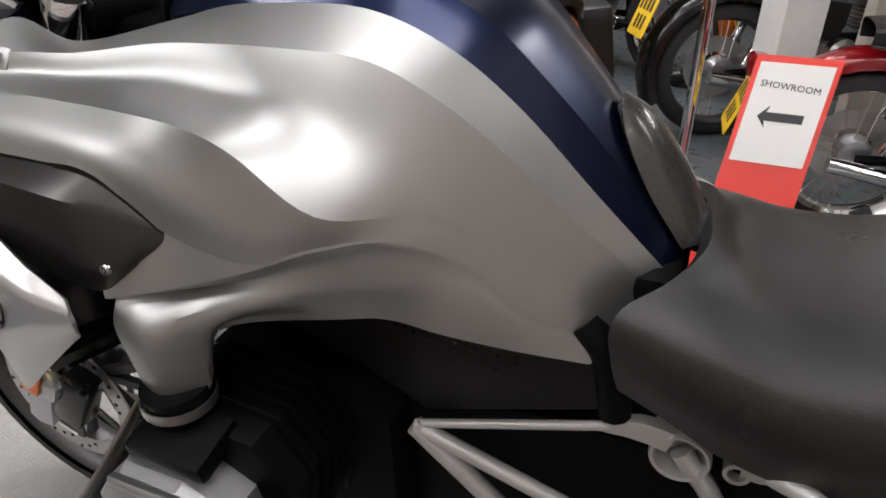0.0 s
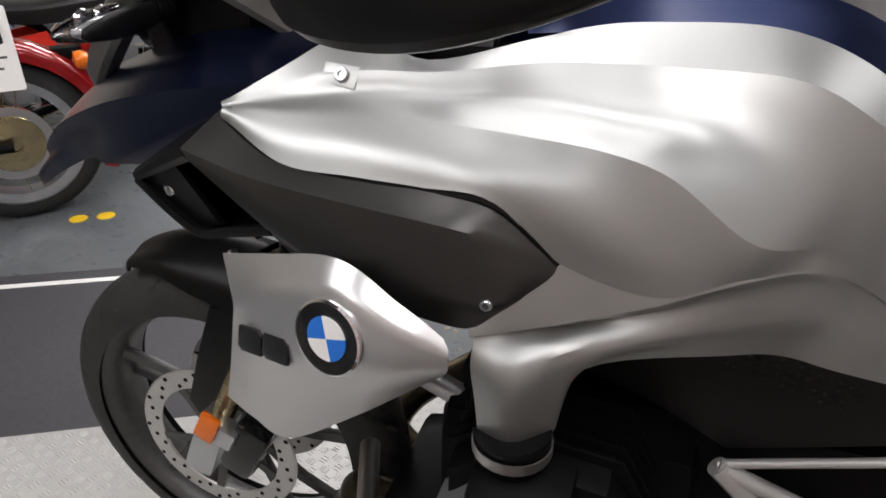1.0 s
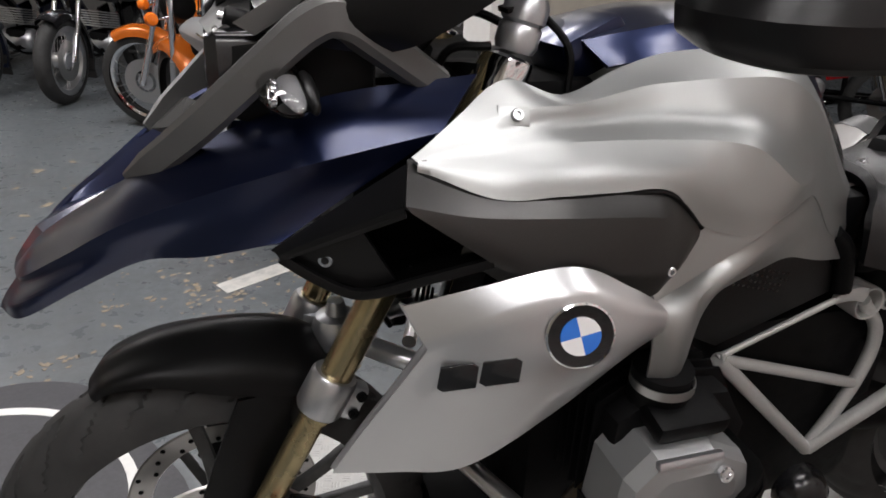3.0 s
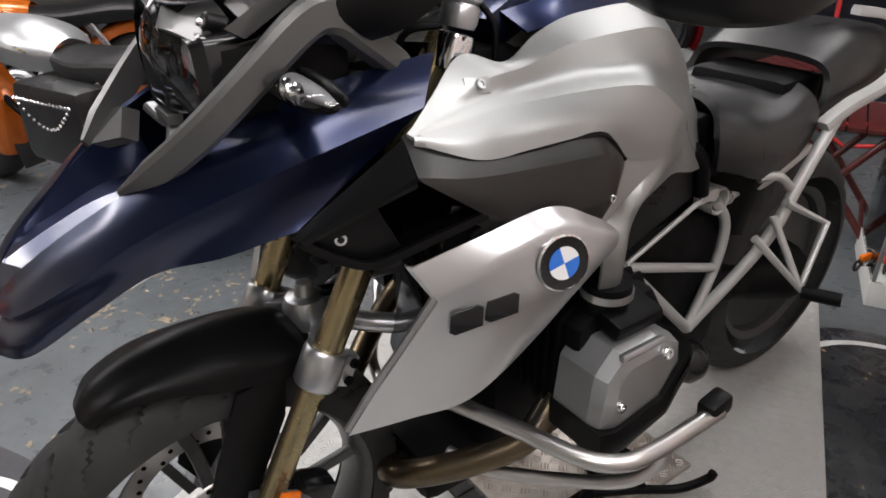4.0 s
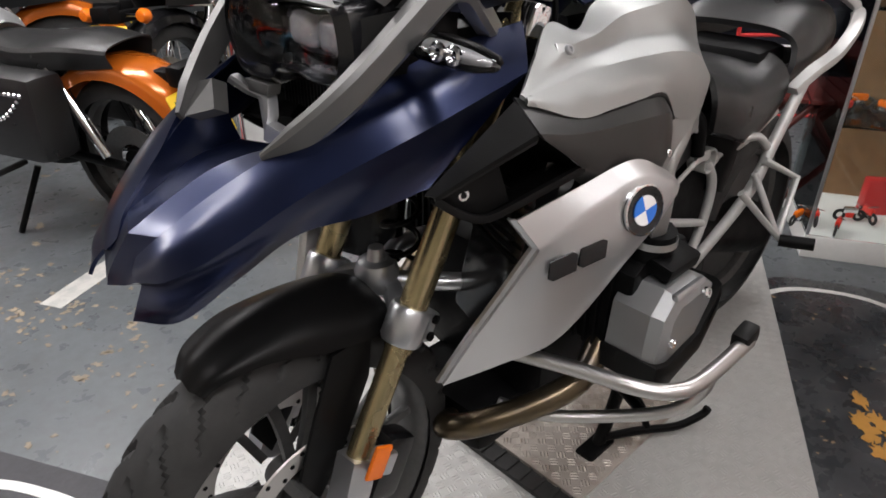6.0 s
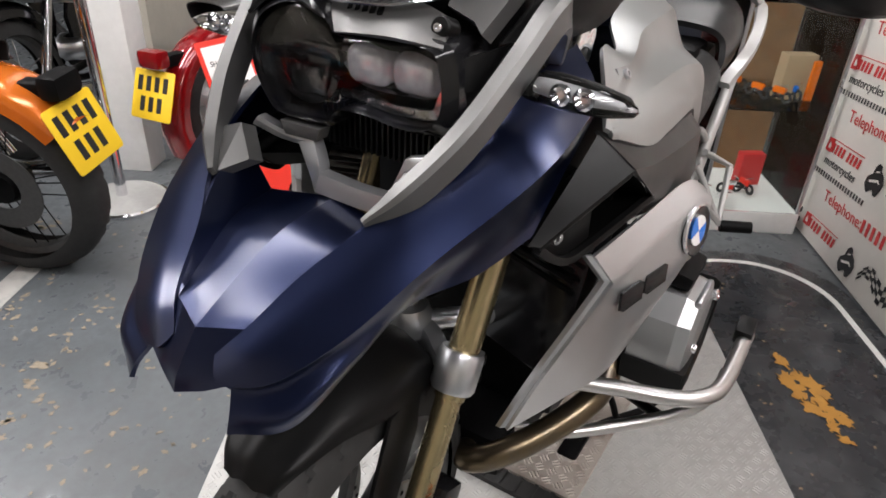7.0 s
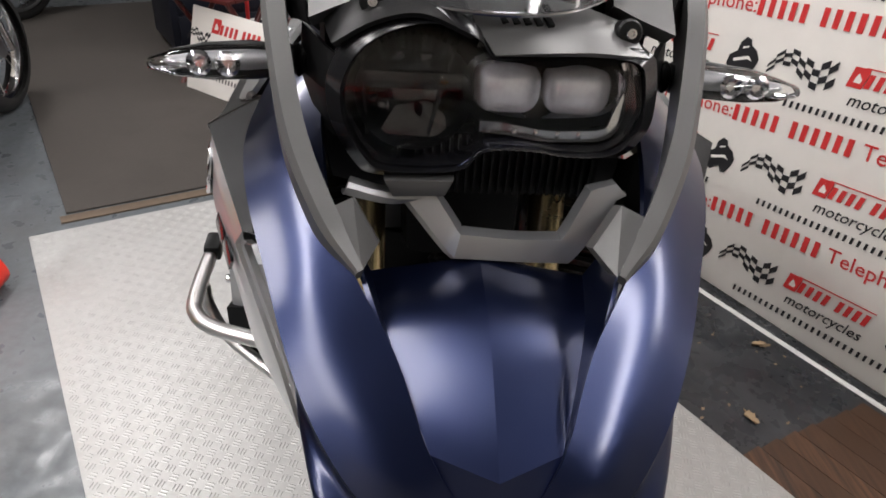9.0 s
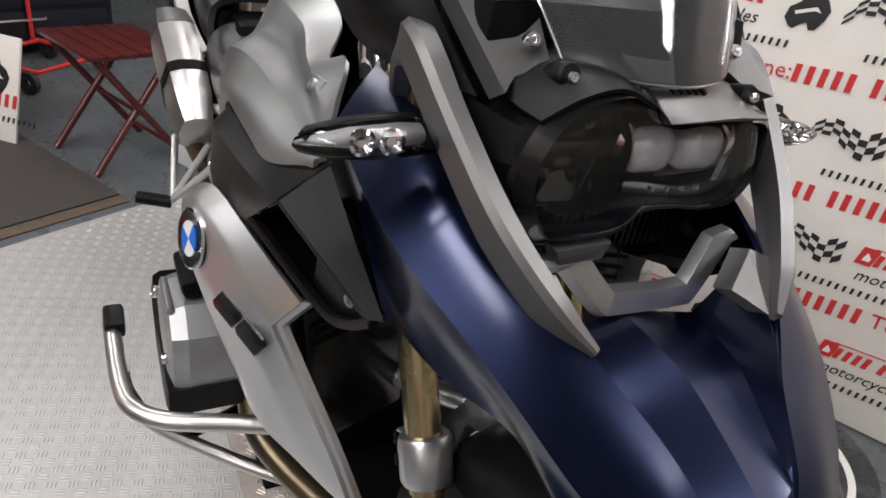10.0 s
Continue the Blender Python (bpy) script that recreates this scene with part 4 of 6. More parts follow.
    # light grey frame tubes
    A, K, Pg, Rg = (.692, -.140, .612), (1.015, -.128, .500), (.951, -.128, .365), (.984, -.118, .667)
    fr = P("frame_tube", tube(sy([A, Pg], sd), .0125, seg=12), "frame", "light grey steel frame tube")
    P("frame_brace", tube(sy([A, K], sd), .010, seg=12), "frame", "", fr)
    P("frame_upright", tube(sy([Rg, (1.03, -.124, .60), K, Pg], sd), .0115, seg=12), "frame", "", fr)
    P("frame_top_bar", tube(sy([(.692, -.138, .613), (.912, -.131, .687)], sd), .0055, seg=10), "frame", "", fr)
    P("ring_bracket", sweep(sy([(.905, -.130, .685), (.940, -.127, .692), (.972, -.122, .684)], sd), [(-.007, -.012), (.007, -.012), (.009, 0), (.007, .012), (-.007, .012), (-.009, 0)], n=4, scales=[.55, 1, 1.1]), "frame", "", fr)
    P("frame_rear_tube", tube(sy([Pg, (1.09, -.185, .56), (1.16, -.195, .69), (1.24, -.20, .82)], sd), .0135, seg=12), "frame", "", fr)
    P("frame_cross_tube", tube(sy([(1.06, -.16, .71), (1.10, -.18, .71), (1.15, -.19, .67)], sd), .010, seg=12), "frame", "", fr)
    rm = frame_at(sy([Rg], sd)[0], (1, 0, 0), (0, sd, 0))
    P("frame_ring", lathe([(.024, -.03), (.030, -.03), (.031, .010), (.0295, .014), (.026, .013), (.024, .0)], seg=30, m=rm, closed=True), "frame", "", fr)
    P("ring_core", lathe([(0, -.026), (.012, -.027), (.0245, -.024)], seg=24, m=rm), "frame", "", fr)
    P("small_ring", lathe([(.009, -.03), (.0135, -.03), (.0135, .008), (.009, .008)], seg=20, m=frame_at((1.040, sd * .112, .656), (1, 0, 0), (0, sd, 0)), closed=True), "frame", "", fr)
    P("seat_rail", tube(sy([(1.045, -.105, .655), (1.16, -.12, .665), (1.30, -.13, .72)], sd), .0115, seg=12), "frame", "", fr)
    br = P("peg_bracket", tube(sy([(1.115, -.20, .655), (1.193, -.255, .607), (1.107, -.275, .484), (1.02, -.20, .60)], sd), .009, seg=10, smooth_path=False), "frame", "light grey passenger peg bracket", fr)
    P("peg_bracket_strut", tube(sy([(1.085, -.195, .63), (1.107, -.275, .484)], sd), .008, seg=10), "frame", "", br)
    P("foot_peg", tube(sy([(1.107, -.280, .478), (1.135, -.350, .482)], sd), .015, seg=12), "dark", "black rubber foot peg", br)
    rail = P("grab_rail", sweep(sy([(1.205, -.190, .800), (1.27, -.205, .838), (1.40, -.205, .860), (1.52, -.195, .905), (1.56, -.175, .945), (1.50, -.14, .985), (1.42, -.10, 1.0)], sd), [(-.014, -.010), (.014, -.010), (.017, 0), (.014, .010), (-.014, .010), (-.017, 0)], n=6), "frame", "pale silver grab rail")
    stand_leg = P("stand_leg", tube(sy([(.80, -.12, .30), (.72, -.135, .12), (.66, -.14, .018)], sd), .016, seg=10), "dark", "black centre stand leg")
    P("stand_foot", box((.10, .05, .022), pose(.65, sd * .14, .017), .008), "dark", "", stand_leg)
P("stand_tang", tube([(.67, -.15, .045), (.76, -.19, .035), (.85, -.245, .030), (.905, -.278, .055), (.915, -.285, .075)], .010, seg=8), "dark", "black stand lever")
P("stand_brace", tube([(.73, -.135, .15), (.78, -.17, .10), (.78, -.20, .04)], .009, seg=8), "dark")
P("underside_panel", box((.50, .24, .10), pose(.50, 0, .30), .03), "dark", "black engine guard")
# rear end
RW = frame_at((1.44, 0, .335), (1, 0, 0), (0, 1, 0))
rear = P("rear_wheel", lathe([(.225, -.06), (.205, -.05), (.200, 0), (.205, .05), (.225, .06), (.210, .04), (.206, 0), (.210, -.04)], seg=60, m=RW, closed=True), "rim", "dark grey rear wheel")
P("tyre", tyre_mesh(bmesh.new(), RW, .33, .085, 160, 20, 30), "rubber", "black treaded tyre", rear, smooth=30)
P("wheel_disc", lathe([(0, -.02), (.20, -.03), (.205, 0), (.20, .03), (0, .02)], seg=40, m=RW), "rim", "", rear)
P("final_drive", tube([(1.0, -.06, .42), (1.2, -.08, .38), (1.42, -.07, .335)], .05, seg=16, radii=[.06, .045, .085]), "dark", "black shaft drive housing")
P("rear_hugger", tube([(1.08, -.02, .56), (1.12, -.02, .68)], .11, seg=14), "dark")
P("side_sphere", lathe([(0, 0), (.02, .004), (.04, .018), (.05, .04), (.05, .06)], seg=24, m=frame_at((.93, -.205, .30), (1, 0, 0), (0, 1, 0))), "gloss_black", "glossy black gearbox cap")
MUF = [(-.040, -.062), (-.018, -.072), (.018, -.072), (.040, -.062), (.050, 0), (.040, .062), (.018, .072), (-.018, .072), (-.040, .062), (-.050, 0)]
muf = P("muffler", sweep([(1.08, .222, .66), (1.18, .230, .73), (1.29, .240, .805)], MUF, n=6, scales=[.75, .95, 1, 1, 1]), "steel", "brushed steel muffler", smooth=25)
P("muffler_end", sweep([(1.288, .240, .803), (1.33, .244, .832)], MUF, scales=[1.02, .82]), "rim", "dark grey end cap", muf, smooth=25)
P("muffler_strap", sweep([(1.175, .2295, .727), (1.195, .231, .740)], MUF, scales=[1.04, 1.04]), "dark", "", muf, smooth=25)
P("muffler_seam", sweep([(1.12, .262, .715), (1.20, .272, .770), (1.28, .281, .822)], [(-.003, -.004), (.003, -.004), (.003, .004), (-.003, .004)]), "dark", "", muf)
P("link_pipe", tube([(.80, .10, .30), (1.00, .13, .36), (1.10, .18, .52), (1.14, .245, .68)], .026, seg=14), "pipe", "", muf)

# ---- front fairing, lamp and screen ----
HL = frame_at((-.016, 0, 1.060), (0, -1, 0), (-1, 0, 0))
LENS = [(-.126, .003), (-.123, -.022), (-.107, -.052), (-.087, -.065), (-.026, -.063), (-.008, -.048), (.006, -.042), (.040, -.042), (.072, -.046), (.110, -.042), (.127, -.021), (.1285, .003), (.124, .027),
        (.118, .038), (.100, .0425), (.060, .043), (.002, .038), (-.013, .051), (-.030, .060), (-.055, .064), (-.085, .057), (-.109, .041), (-.122, .020)]
lens2d = spline(LENS, 4, closed=True)


def ring_prism(inner, outer, d0, d1, m, bevel=0):
    bm = bmesh.new()
    n = len(inner)
    V_ = [[bm.verts.new(m @ Vector((x, y, d))) for x, y in o] for o, d in ((inner, d0), (inner, d1), (outer, d1 - bevel), (outer, d0))]
    for a, b in ((0, 1), (1, 2), (2, 3), (3, 0)):
        for i in range(n):
            j = (i + 1) % n
            bm.faces.new((V_[a][i], V_[a][j], V_[b][j], V_[b][i]))
    bmesh.ops.recalc_face_normals(bm, faces=bm.faces)
    return bm


def scaled(o, kx, ky, cx=0.0, cy=-.002):
    return [(cx + (x - cx) * kx, cy + (y - cy) * ky) for x, y in o]


lamp = P("headlight", ring_prism(scaled(lens2d, .985, .97), scaled(lens2d, 1.085, 1.12), -.075, .003, HL, .012), "gloss_black", "asymmetric headlight in a black housing", smooth=35)
bm = bmesh.new()
prev = None
for k, (s_, dz) in enumerate(((1.0, .0), (.94, .002), (.80, .005), (.55, .007), (.3, .008))):
    ring = [bm.verts.new(HL @ Vector((x, y, dz - .08 * max(0, y)))) for x, y in scaled(lens2d, s_, s_)]
    if prev:
        for i in range(len(ring)):
            j = (i + 1) % len(ring)
            bm.faces.new((prev[i], prev[j], ring[j], ring[i]))
    prev = ring
bm.faces.new(prev)
bmesh.ops.recalc_face_normals(bm, faces=bm.faces)
ln = P("lens", bm, "clear", "clear polycarbonate lens", lamp, smooth=60)
ln.visible_shadow = False
P("lens_rim", ring_prism(scaled(lens2d, .955, .93), scaled(lens2d, 1.0, 1.0), -.020, -.006, HL, .003), "gloss_black", "thin black inner rim", lamp, smooth=35)
P("lamp_bowl", prism(scaled(lens2d, .99, .97), .004, HL @ Matrix.Translation((0, 0, -.075))), "dark", "", lamp)
# twin projectors: rounded square glass blocks in a bright surround
sur = P("projector_surround", ring_prism([(x, y) for x, y in spline([(-.018, .004), (-.010, .025), (.015, .027), (.047, .023), (.078, .027), (.108, .016), (.108, -.012), (.070, -.020), (.010, -.019)], 4, closed=True)], [(x * 1.08 - .003, y * 1.16) for x, y in spline([(-.018, .004), (-.010, .025), (.015, .027), (.047, .023), (.078, .027), (.108, .016), (.108, -.012), (.070, -.020), (.010, -.019)], 4, closed=True)], -.050, -.026, HL, .004), "led", "bright reflector surround", lamp)
for cx, w_ in ((.016, .058), (.077, .058)):
    o_ = rounded_rect(w_, .043, .016, 5)
    bm = bmesh.new()
    prev = None
    for s_, dz in ((1.0, -.046), (1.0, -.030), (.90, -.024), (.70, -.020), (.4, -.018)):
        ring = [bm.verts.new(HL @ Vector((cx + x * s_, .003 + y * s_, dz))) for x, y in o_]
        if prev:
            for i in range(len(ring)):
                j = (i + 1) % len(ring)
                bm.faces.new((prev[i], prev[j], ring[j], ring[i]))
        prev = ring
    bm.faces.new(prev)
    bmesh.ops.recalc_face_normals(bm, faces=bm.faces)
    pr = P("projector", bm, "lamp_block", "milky lilac projector lens", sur, smooth=40)
P("lamp_mask", prism([(-.024, -.020), (-.010, .036), (.050, .041), (.104, .040), (.124, .010), (.118, -.034), (.085, -.042), (.03, -.040), (.002, -.040)], .004, HL @ Matrix.Translation((0, 0, -.056)), .002), "gloss_black", "", lamp)
strip_ = P("light_strip", sweep([tuple(HL @ Vector(q)) for q in ((-.005, -.030, -.028), (.015, -.030, -.024), (.047, -.034, -.021), (.075, -.034, -.021), (.106, -.030, -.021), (.114, -.012, -.023), (.121, .011, -.026), (.115, .031, -.030))], [(-.005, -.003), (.005, -.003), (.005, .003), (-.005, .003)], up=(-1, 0, 0), n=3), "led", "bright segmented light guide strip", lamp)
for k in range(4):
    P("strip_facet", box((.0035, .0065, .004), HL @ pose(.024 + .019 * k, -.0325, -.0175, 0, 0, -6), .001), "led", "", strip_)
# faint reflector facets behind the round part
fq = random.Random(5)
for k in range(14):
    P("reflector_facet", box((fq.uniform(.006, .016), fq.uniform(.005, .012), .003), HL @ pose(fq.uniform(-.10, -.03), fq.uniform(-.022, .034), -.036, fq.uniform(-35, 35), fq.uniform(-35, 35), fq.uniform(0, 90)), .001), "bowl", "", lamp)
bowl = P("reflector_bowl", lathe([(.050, .02), (.046, -.002), (.036, -.020), (.016, -.030), (0, -.030)], seg=36, m=HL @ Matrix.Translation((-.064, -.002, -.038))), "bowl", "dark chrome reflector bowl", lamp)
for k in range(11):
    P("reflector_rib", box((.0034, .024, .016), HL @ pose(-.094 + .0062 * k, .034 + .006 * math.sin(math.pi * k / 10), -.040, 20, 0, 4 * (5 - k))), "bowl" if k % 3 else "led", "", bowl)
P("bowl_divider", box((.085, .016, .010), HL @ pose(-.064, .006, -.034), .004), "gloss_black", "", bowl)
P("bowl_lower_mirror", prism([(-.095, -.046), (-.032, -.048), (-.036, -.026), (-.052, -.014), (-.080, -.020)], .004, HL @ Matrix.Translation((0, 0, -.046)) @ pose(0, 0, 0, -12), .002), "bowl", "", bowl)
P("mirror_edge", tube([tuple(HL @ Vector(q)) for q in ((-.095, -.046, -.034), (-.064, -.050, -.032), (-.032, -.048, -.034), (-.034, -.030, -.038))], .0012, seg=6), "led", "", bowl)
for sx in (-.107, -.040):
    P("bowl_web", box((.003, .085, .016), HL @ pose(sx, -.002, -.040, 0, 0, 4 if sx < -.1 else -14)), "gloss_black", "", bowl)
# grey brow over the lamp with slots
BROW = [[(-.020, .002, 1.100), (-.024, -.030, 1.104), (-.022, -.075, 1.106), (-.014, -.123, 1.102)],
        [(-.006, .018, 1.120), (-.003, -.020, 1.122), (.000, -.075, 1.118), (.002, -.118, 1.109)],
        [(.030, .030, 1.142), (.026, -.020, 1.139), (.030, -.070, 1.131), (.028, -.112, 1.119)]]
brow = panel("lamp_brow", BROW, M["grey_plastic"], lamp, "grey brow with ventilation slots", nu=5, nv=4, thick=.004, sharp_rows=(1,))
for k in range(5):
    for j in range(2):
        P("vent_slot", box((.012, .006, .004), pose(.001 + .013 * j, -.004 - .0092 * k, 1.1228 + .0062 * j, 0, -25, 20), .001), "dark", "", brow)
CROWN = [[(-.014, .130, 1.102), (-.018, .096, 1.122), (-.020, .060, 1.129), (-.018, .020, 1.114)], [(.018, .138, 1.106), (.008, .098, 1.131), (.006, .060, 1.137), (.004, .020, 1.124)], [(.07, .146, 1.115), (.06, .100, 1.140), (.06, .060, 1.144), (.05, .016, 1.142)]]
CHEEK = [[(-.012, -.118, 1.086), (-.013, -.126, 1.060), (-.008, -.118, 1.020)], [(.012, -.138, 1.092), (.006, -.142, 1.060), (.010, -.132, 1.016)], [(.058, -.162, 1.100), (.055, -.166, 1.060), (.055, -.150, 1.010)]]
for sd in (-1, 1):
    panel("lamp_cheek", CHEEK, M["black"], lamp, "black faceted lamp cheek", side=sd, nu=3, nv=3, thick=.004, sharp_rows=(1,), sharp_cols=(1,), smooth=15)
panel("lamp_crown", CROWN, M["black"], lamp, "black plastic lamp crown", nu=5, nv=4, thick=.004)
for x, y, z in ((.001, .099, 1.131), (.000, -.109, 1.117)):
    ear = P("mount_ear", lathe([(.011, -.02), (.011, .0), (.009, .002), (0, .002)], seg=20, m=frame_at((x + .004, y, z), (0, 1, 0), (-1, 0, .3))), "black", "", lamp)
    bolt(ear, (x, y, z), (-1, 0, .3), .0045)
P("lamp_chin", prism([(-.080, -.087), (-.034, -.085), (-.027, -.069), (-.088, -.071)], .02, HL @ Matrix.Translation((0, 0, -.014)), .003), "grey_plastic", "", lamp)
# black mesh below the lamp
cool = P("cooler", box((.03, .19, .06), pose(.045, -.02, .985), .006), "dark", "black finned cooler")
for k in range(22):
    P("cooler_fin", box((.010, .0028, .055), pose(.026, -.105 + .0078 * k, .985)), "guard", "", cool)
P("lamp_backing", box((.10, .30, .24), pose(.105, 0, 1.06), .03), "dark")

SEC = [(-.010, -.018), (.005, -.018), (.010, -.012), (.010, .012), (.005, .018), (-.010, .018)]
for sd in (-1, 1):
    brace = P("side_brace", sweep(sy([(-.112, -.104, .952), (-.082, -.130, .974), (-.030, -.160, 1.020), (.035, -.180, 1.080), (.080, -.188, 1.118), (.110, -.186, 1.124), (.150, -.170, 1.098), (.225, -.135, 1.046)], sd), [(a * -sd, b) for a, b in SEC], n=6, up=(-.3, 0, 1), scales=[.35, .9, 1, 1, 1.05, 1.1, 1.05, 1]), "grey_plastic", "grey lamp brace", smooth=35)
    FT = sy([(-.106, -.102, .951), (-.066, -.132, .984), (-.056, -.112, .990), (-.070, -.090, .956)], sd)
    bm = bmesh.new()
    f = bm.faces.new([bm.verts.new(v) for v in FT])
    r = bmesh.ops.extrude_face_region(bm, geom=[f])
    bmesh.ops.translate(bm, verts=[v for v in r["geom"] if isinstance(v, bmesh.types.BMVert)], vec=(.02, 0, -.010))
    bmesh.ops.recalc_face_normals(bm, faces=bm.faces)
    P("brace_foot", bm, "grey_plastic", "", brace, smooth=20)
    st = P("indicator", lathe([(.0, -.004), (.017, -.004), (.0195, .01), (.0195, .05), (.015, .082), (.007, .104), (0, .108)], seg=24, m=Matrix.Translation((0, 0, 0)) @ frame_at(sy([(.050, -.190, 1.066)], sd)[0], (0, 0, 1), (.016, sd, -.06)) @ Matrix.Diagonal((.72, 1.25, 1, 1))), "clear", "clear-lens indicator on a rubber stalk", None)
    P("indicator_body", lathe([(0, .002), (.012, .002), (.014, .02), (.012, .06), (.006, .09), (0, .095)], seg=20, m=frame_at(sy([(.056, -.190, 1.066)], sd)[0], (0, 0, 1), (.016, sd, -.06)) @ Matrix.Diagonal((.62, .95, 1, 1))), "indicator_grey", "pale grey insert", st)
    P("indicator_shell", lathe([(0, .002), (.014, .002), (.017, .02), (.015, .06), (.008, .092), (0, .098)], seg=20, m=frame_at(sy([(.070, -.190, 1.066)], sd)[0], (0, 0, 1), (.016, sd, -.06)) @ Matrix.Diagonal((.80, .50, 1, 1))), "black", "black indicator shell", st)
    for k in (0.034, 0.058):
        P("indicator_lamp", lathe([(.010, -.004), (.011, .001), (.008, .003), (.004, -.001), (0, -.001)], seg=16, m=frame_at(sy([(.0375, -.190 - k, 1.066)], sd)[0], (0, 1, 0), (-1, 0, .1))), "led", "", st)
    stalk = P("indicator_stalk", tube(sy([(.055, -.150, 1.068), (.052, -.188, 1.067)], sd), .0125, seg=16), "dark", "black rubber stalk", st)
    for k in range(4):
        P("stalk_rib", lathe([(.0125, -.003), (.0148, 0), (.0125, .003)], seg=16, m=frame_at(sy([(.054, -.158 - .008 * k, 1.067)], sd)[0], (1, 0, 0), (0, sd, 0))), "dark", "", stalk)
    # upper fairing cheek: silver nose with bolt, black flank
    NOSE = sy([(.010, -.150, 1.115), (.035, -.128, 1.120), (.030, -.100, 1.132), (.062, -.100, 1.165), (.110, -.125, 1.215), (.100, -.160, 1.17)], sd)
    bm = bmesh.new()
    f = bm.faces.new([bm.verts.new(p) for p in NOSE])
    r = bmesh.ops.extrude_face_region(bm, geom=[f])
    bmesh.ops.translate(bm, verts=[v for v in r["geom"] if isinstance(v, bmesh.types.BMVert)], vec=(.02, 0, -.012))
    bmesh.ops.recalc_face_normals(bm, faces=bm.faces)
    nose = P("fairing_nose", bm, "grey_plastic", "grey fairing nose")
    bolt(nose, (.042, sd * .114, 1.147), (-.8, 0, .6), .007)
    FAIR = [[(.045, -.150, 1.10), (.10, -.175, 1.16), (.20, -.19, 1.25), (.28, -.19, 1.33)], [(.075, -.170, 1.10), (.14, -.20, 1.14), (.24, -.215, 1.21), (.32, -.21, 1.28)], [(.15, -.165, 1.09), (.20, -.20, 1.11), (.28, -.205, 1.16), (.34, -.19, 1.21)]]
    panel("fairing_side", FAIR, M["black"], bike, "black upper fairing side", side=sd, nu=5, nv=5, thick=.005)
# bezel bar in front of the cooler
BEZ = [[(-.014, .118, .986), (-.006, .085, .973), (-.004, .040, .970), (-.014, .024, .950), (-.021, .018, .943), (-.022, -.030, .940), (-.021, -.071, .940), (-.019, -.077, .948), (-.015, -.093, .986), (-.016, -.114, .992)],
       [(-.024, .119, .986), (-.016, .086, .973), (-.014, .043, .972), (-.026, .026, .950), (-.033, .019, .943), (-.034, -.030, .940), (-.033, -.072, .940), (-.031, -.078, .948), (-.026, -.094, .987), (-.026, -.115, .993)],
       [(-.028, .122, .981), (-.018, .088, .968), (-.014, .064, .967), (-.030, .032, .932), (-.037, .023, .924), (-.037, -.030, .922), (-.036, -.081, .921), (-.034, -.092, .936), (-.030, -.114, .983), (-.030, -.122, .989)],
       [(-.014, .124, .977), (-.006, .090, .962), (-.002, .068, .961), (-.018, .036, .926), (-.025, .025, .917), (-.025, -.030, .915), (-.024, -.083, .914), (-.022, -.096, .932), (-.018, -.118, .980), (-.018, -.126, .985)]]
panel("lamp_bezel", BEZ, M["bezel"], bike, "satin silver lower lamp bezel", nu=3, nv=2, thick=.003, sharp_rows=(1, 2), sharp_cols=(2, 4, 6, 8), smooth=20)
SCREEN = [across(h) for h in (
    [(.028, -.092, 1.138), (.000, -.054, 1.131), (-.014, 0, 1.130)],
    [(.068, -.116, 1.195), (.032, -.068, 1.186), (.014, 0, 1.182)],
    [(.130, -.150, 1.275), (.085, -.080, 1.270), (.065, 0, 1.268)],
    [(.200, -.160, 1.36), (.160, -.085, 1.37), (.145, 0, 1.375)])]
scr = panel("windscreen", SCREEN, M["screen"], bike, "clear plastic windscreen", nu=6, nv=5, thick=.004)
P("screen_edge", tube(SCREEN[0], .0022, seg=8, n=6), "led", "bright cut edge", scr)
for sd in (-1, 1):
    P("screen_edge", tube([r[0] if sd < 0 else r[-1] for r in SCREEN], .002, seg=8, n=5), "led", "", scr)
P("screen_mount", box((.20, .16, .03), pose(.15, 0, 1.165, 0, -30), .01), "dark")
P("instrument_pod", box((.10, .22, .10), pose(.24, 0, 1.17, 0, -35), .02), "dark", "black instrument pod")

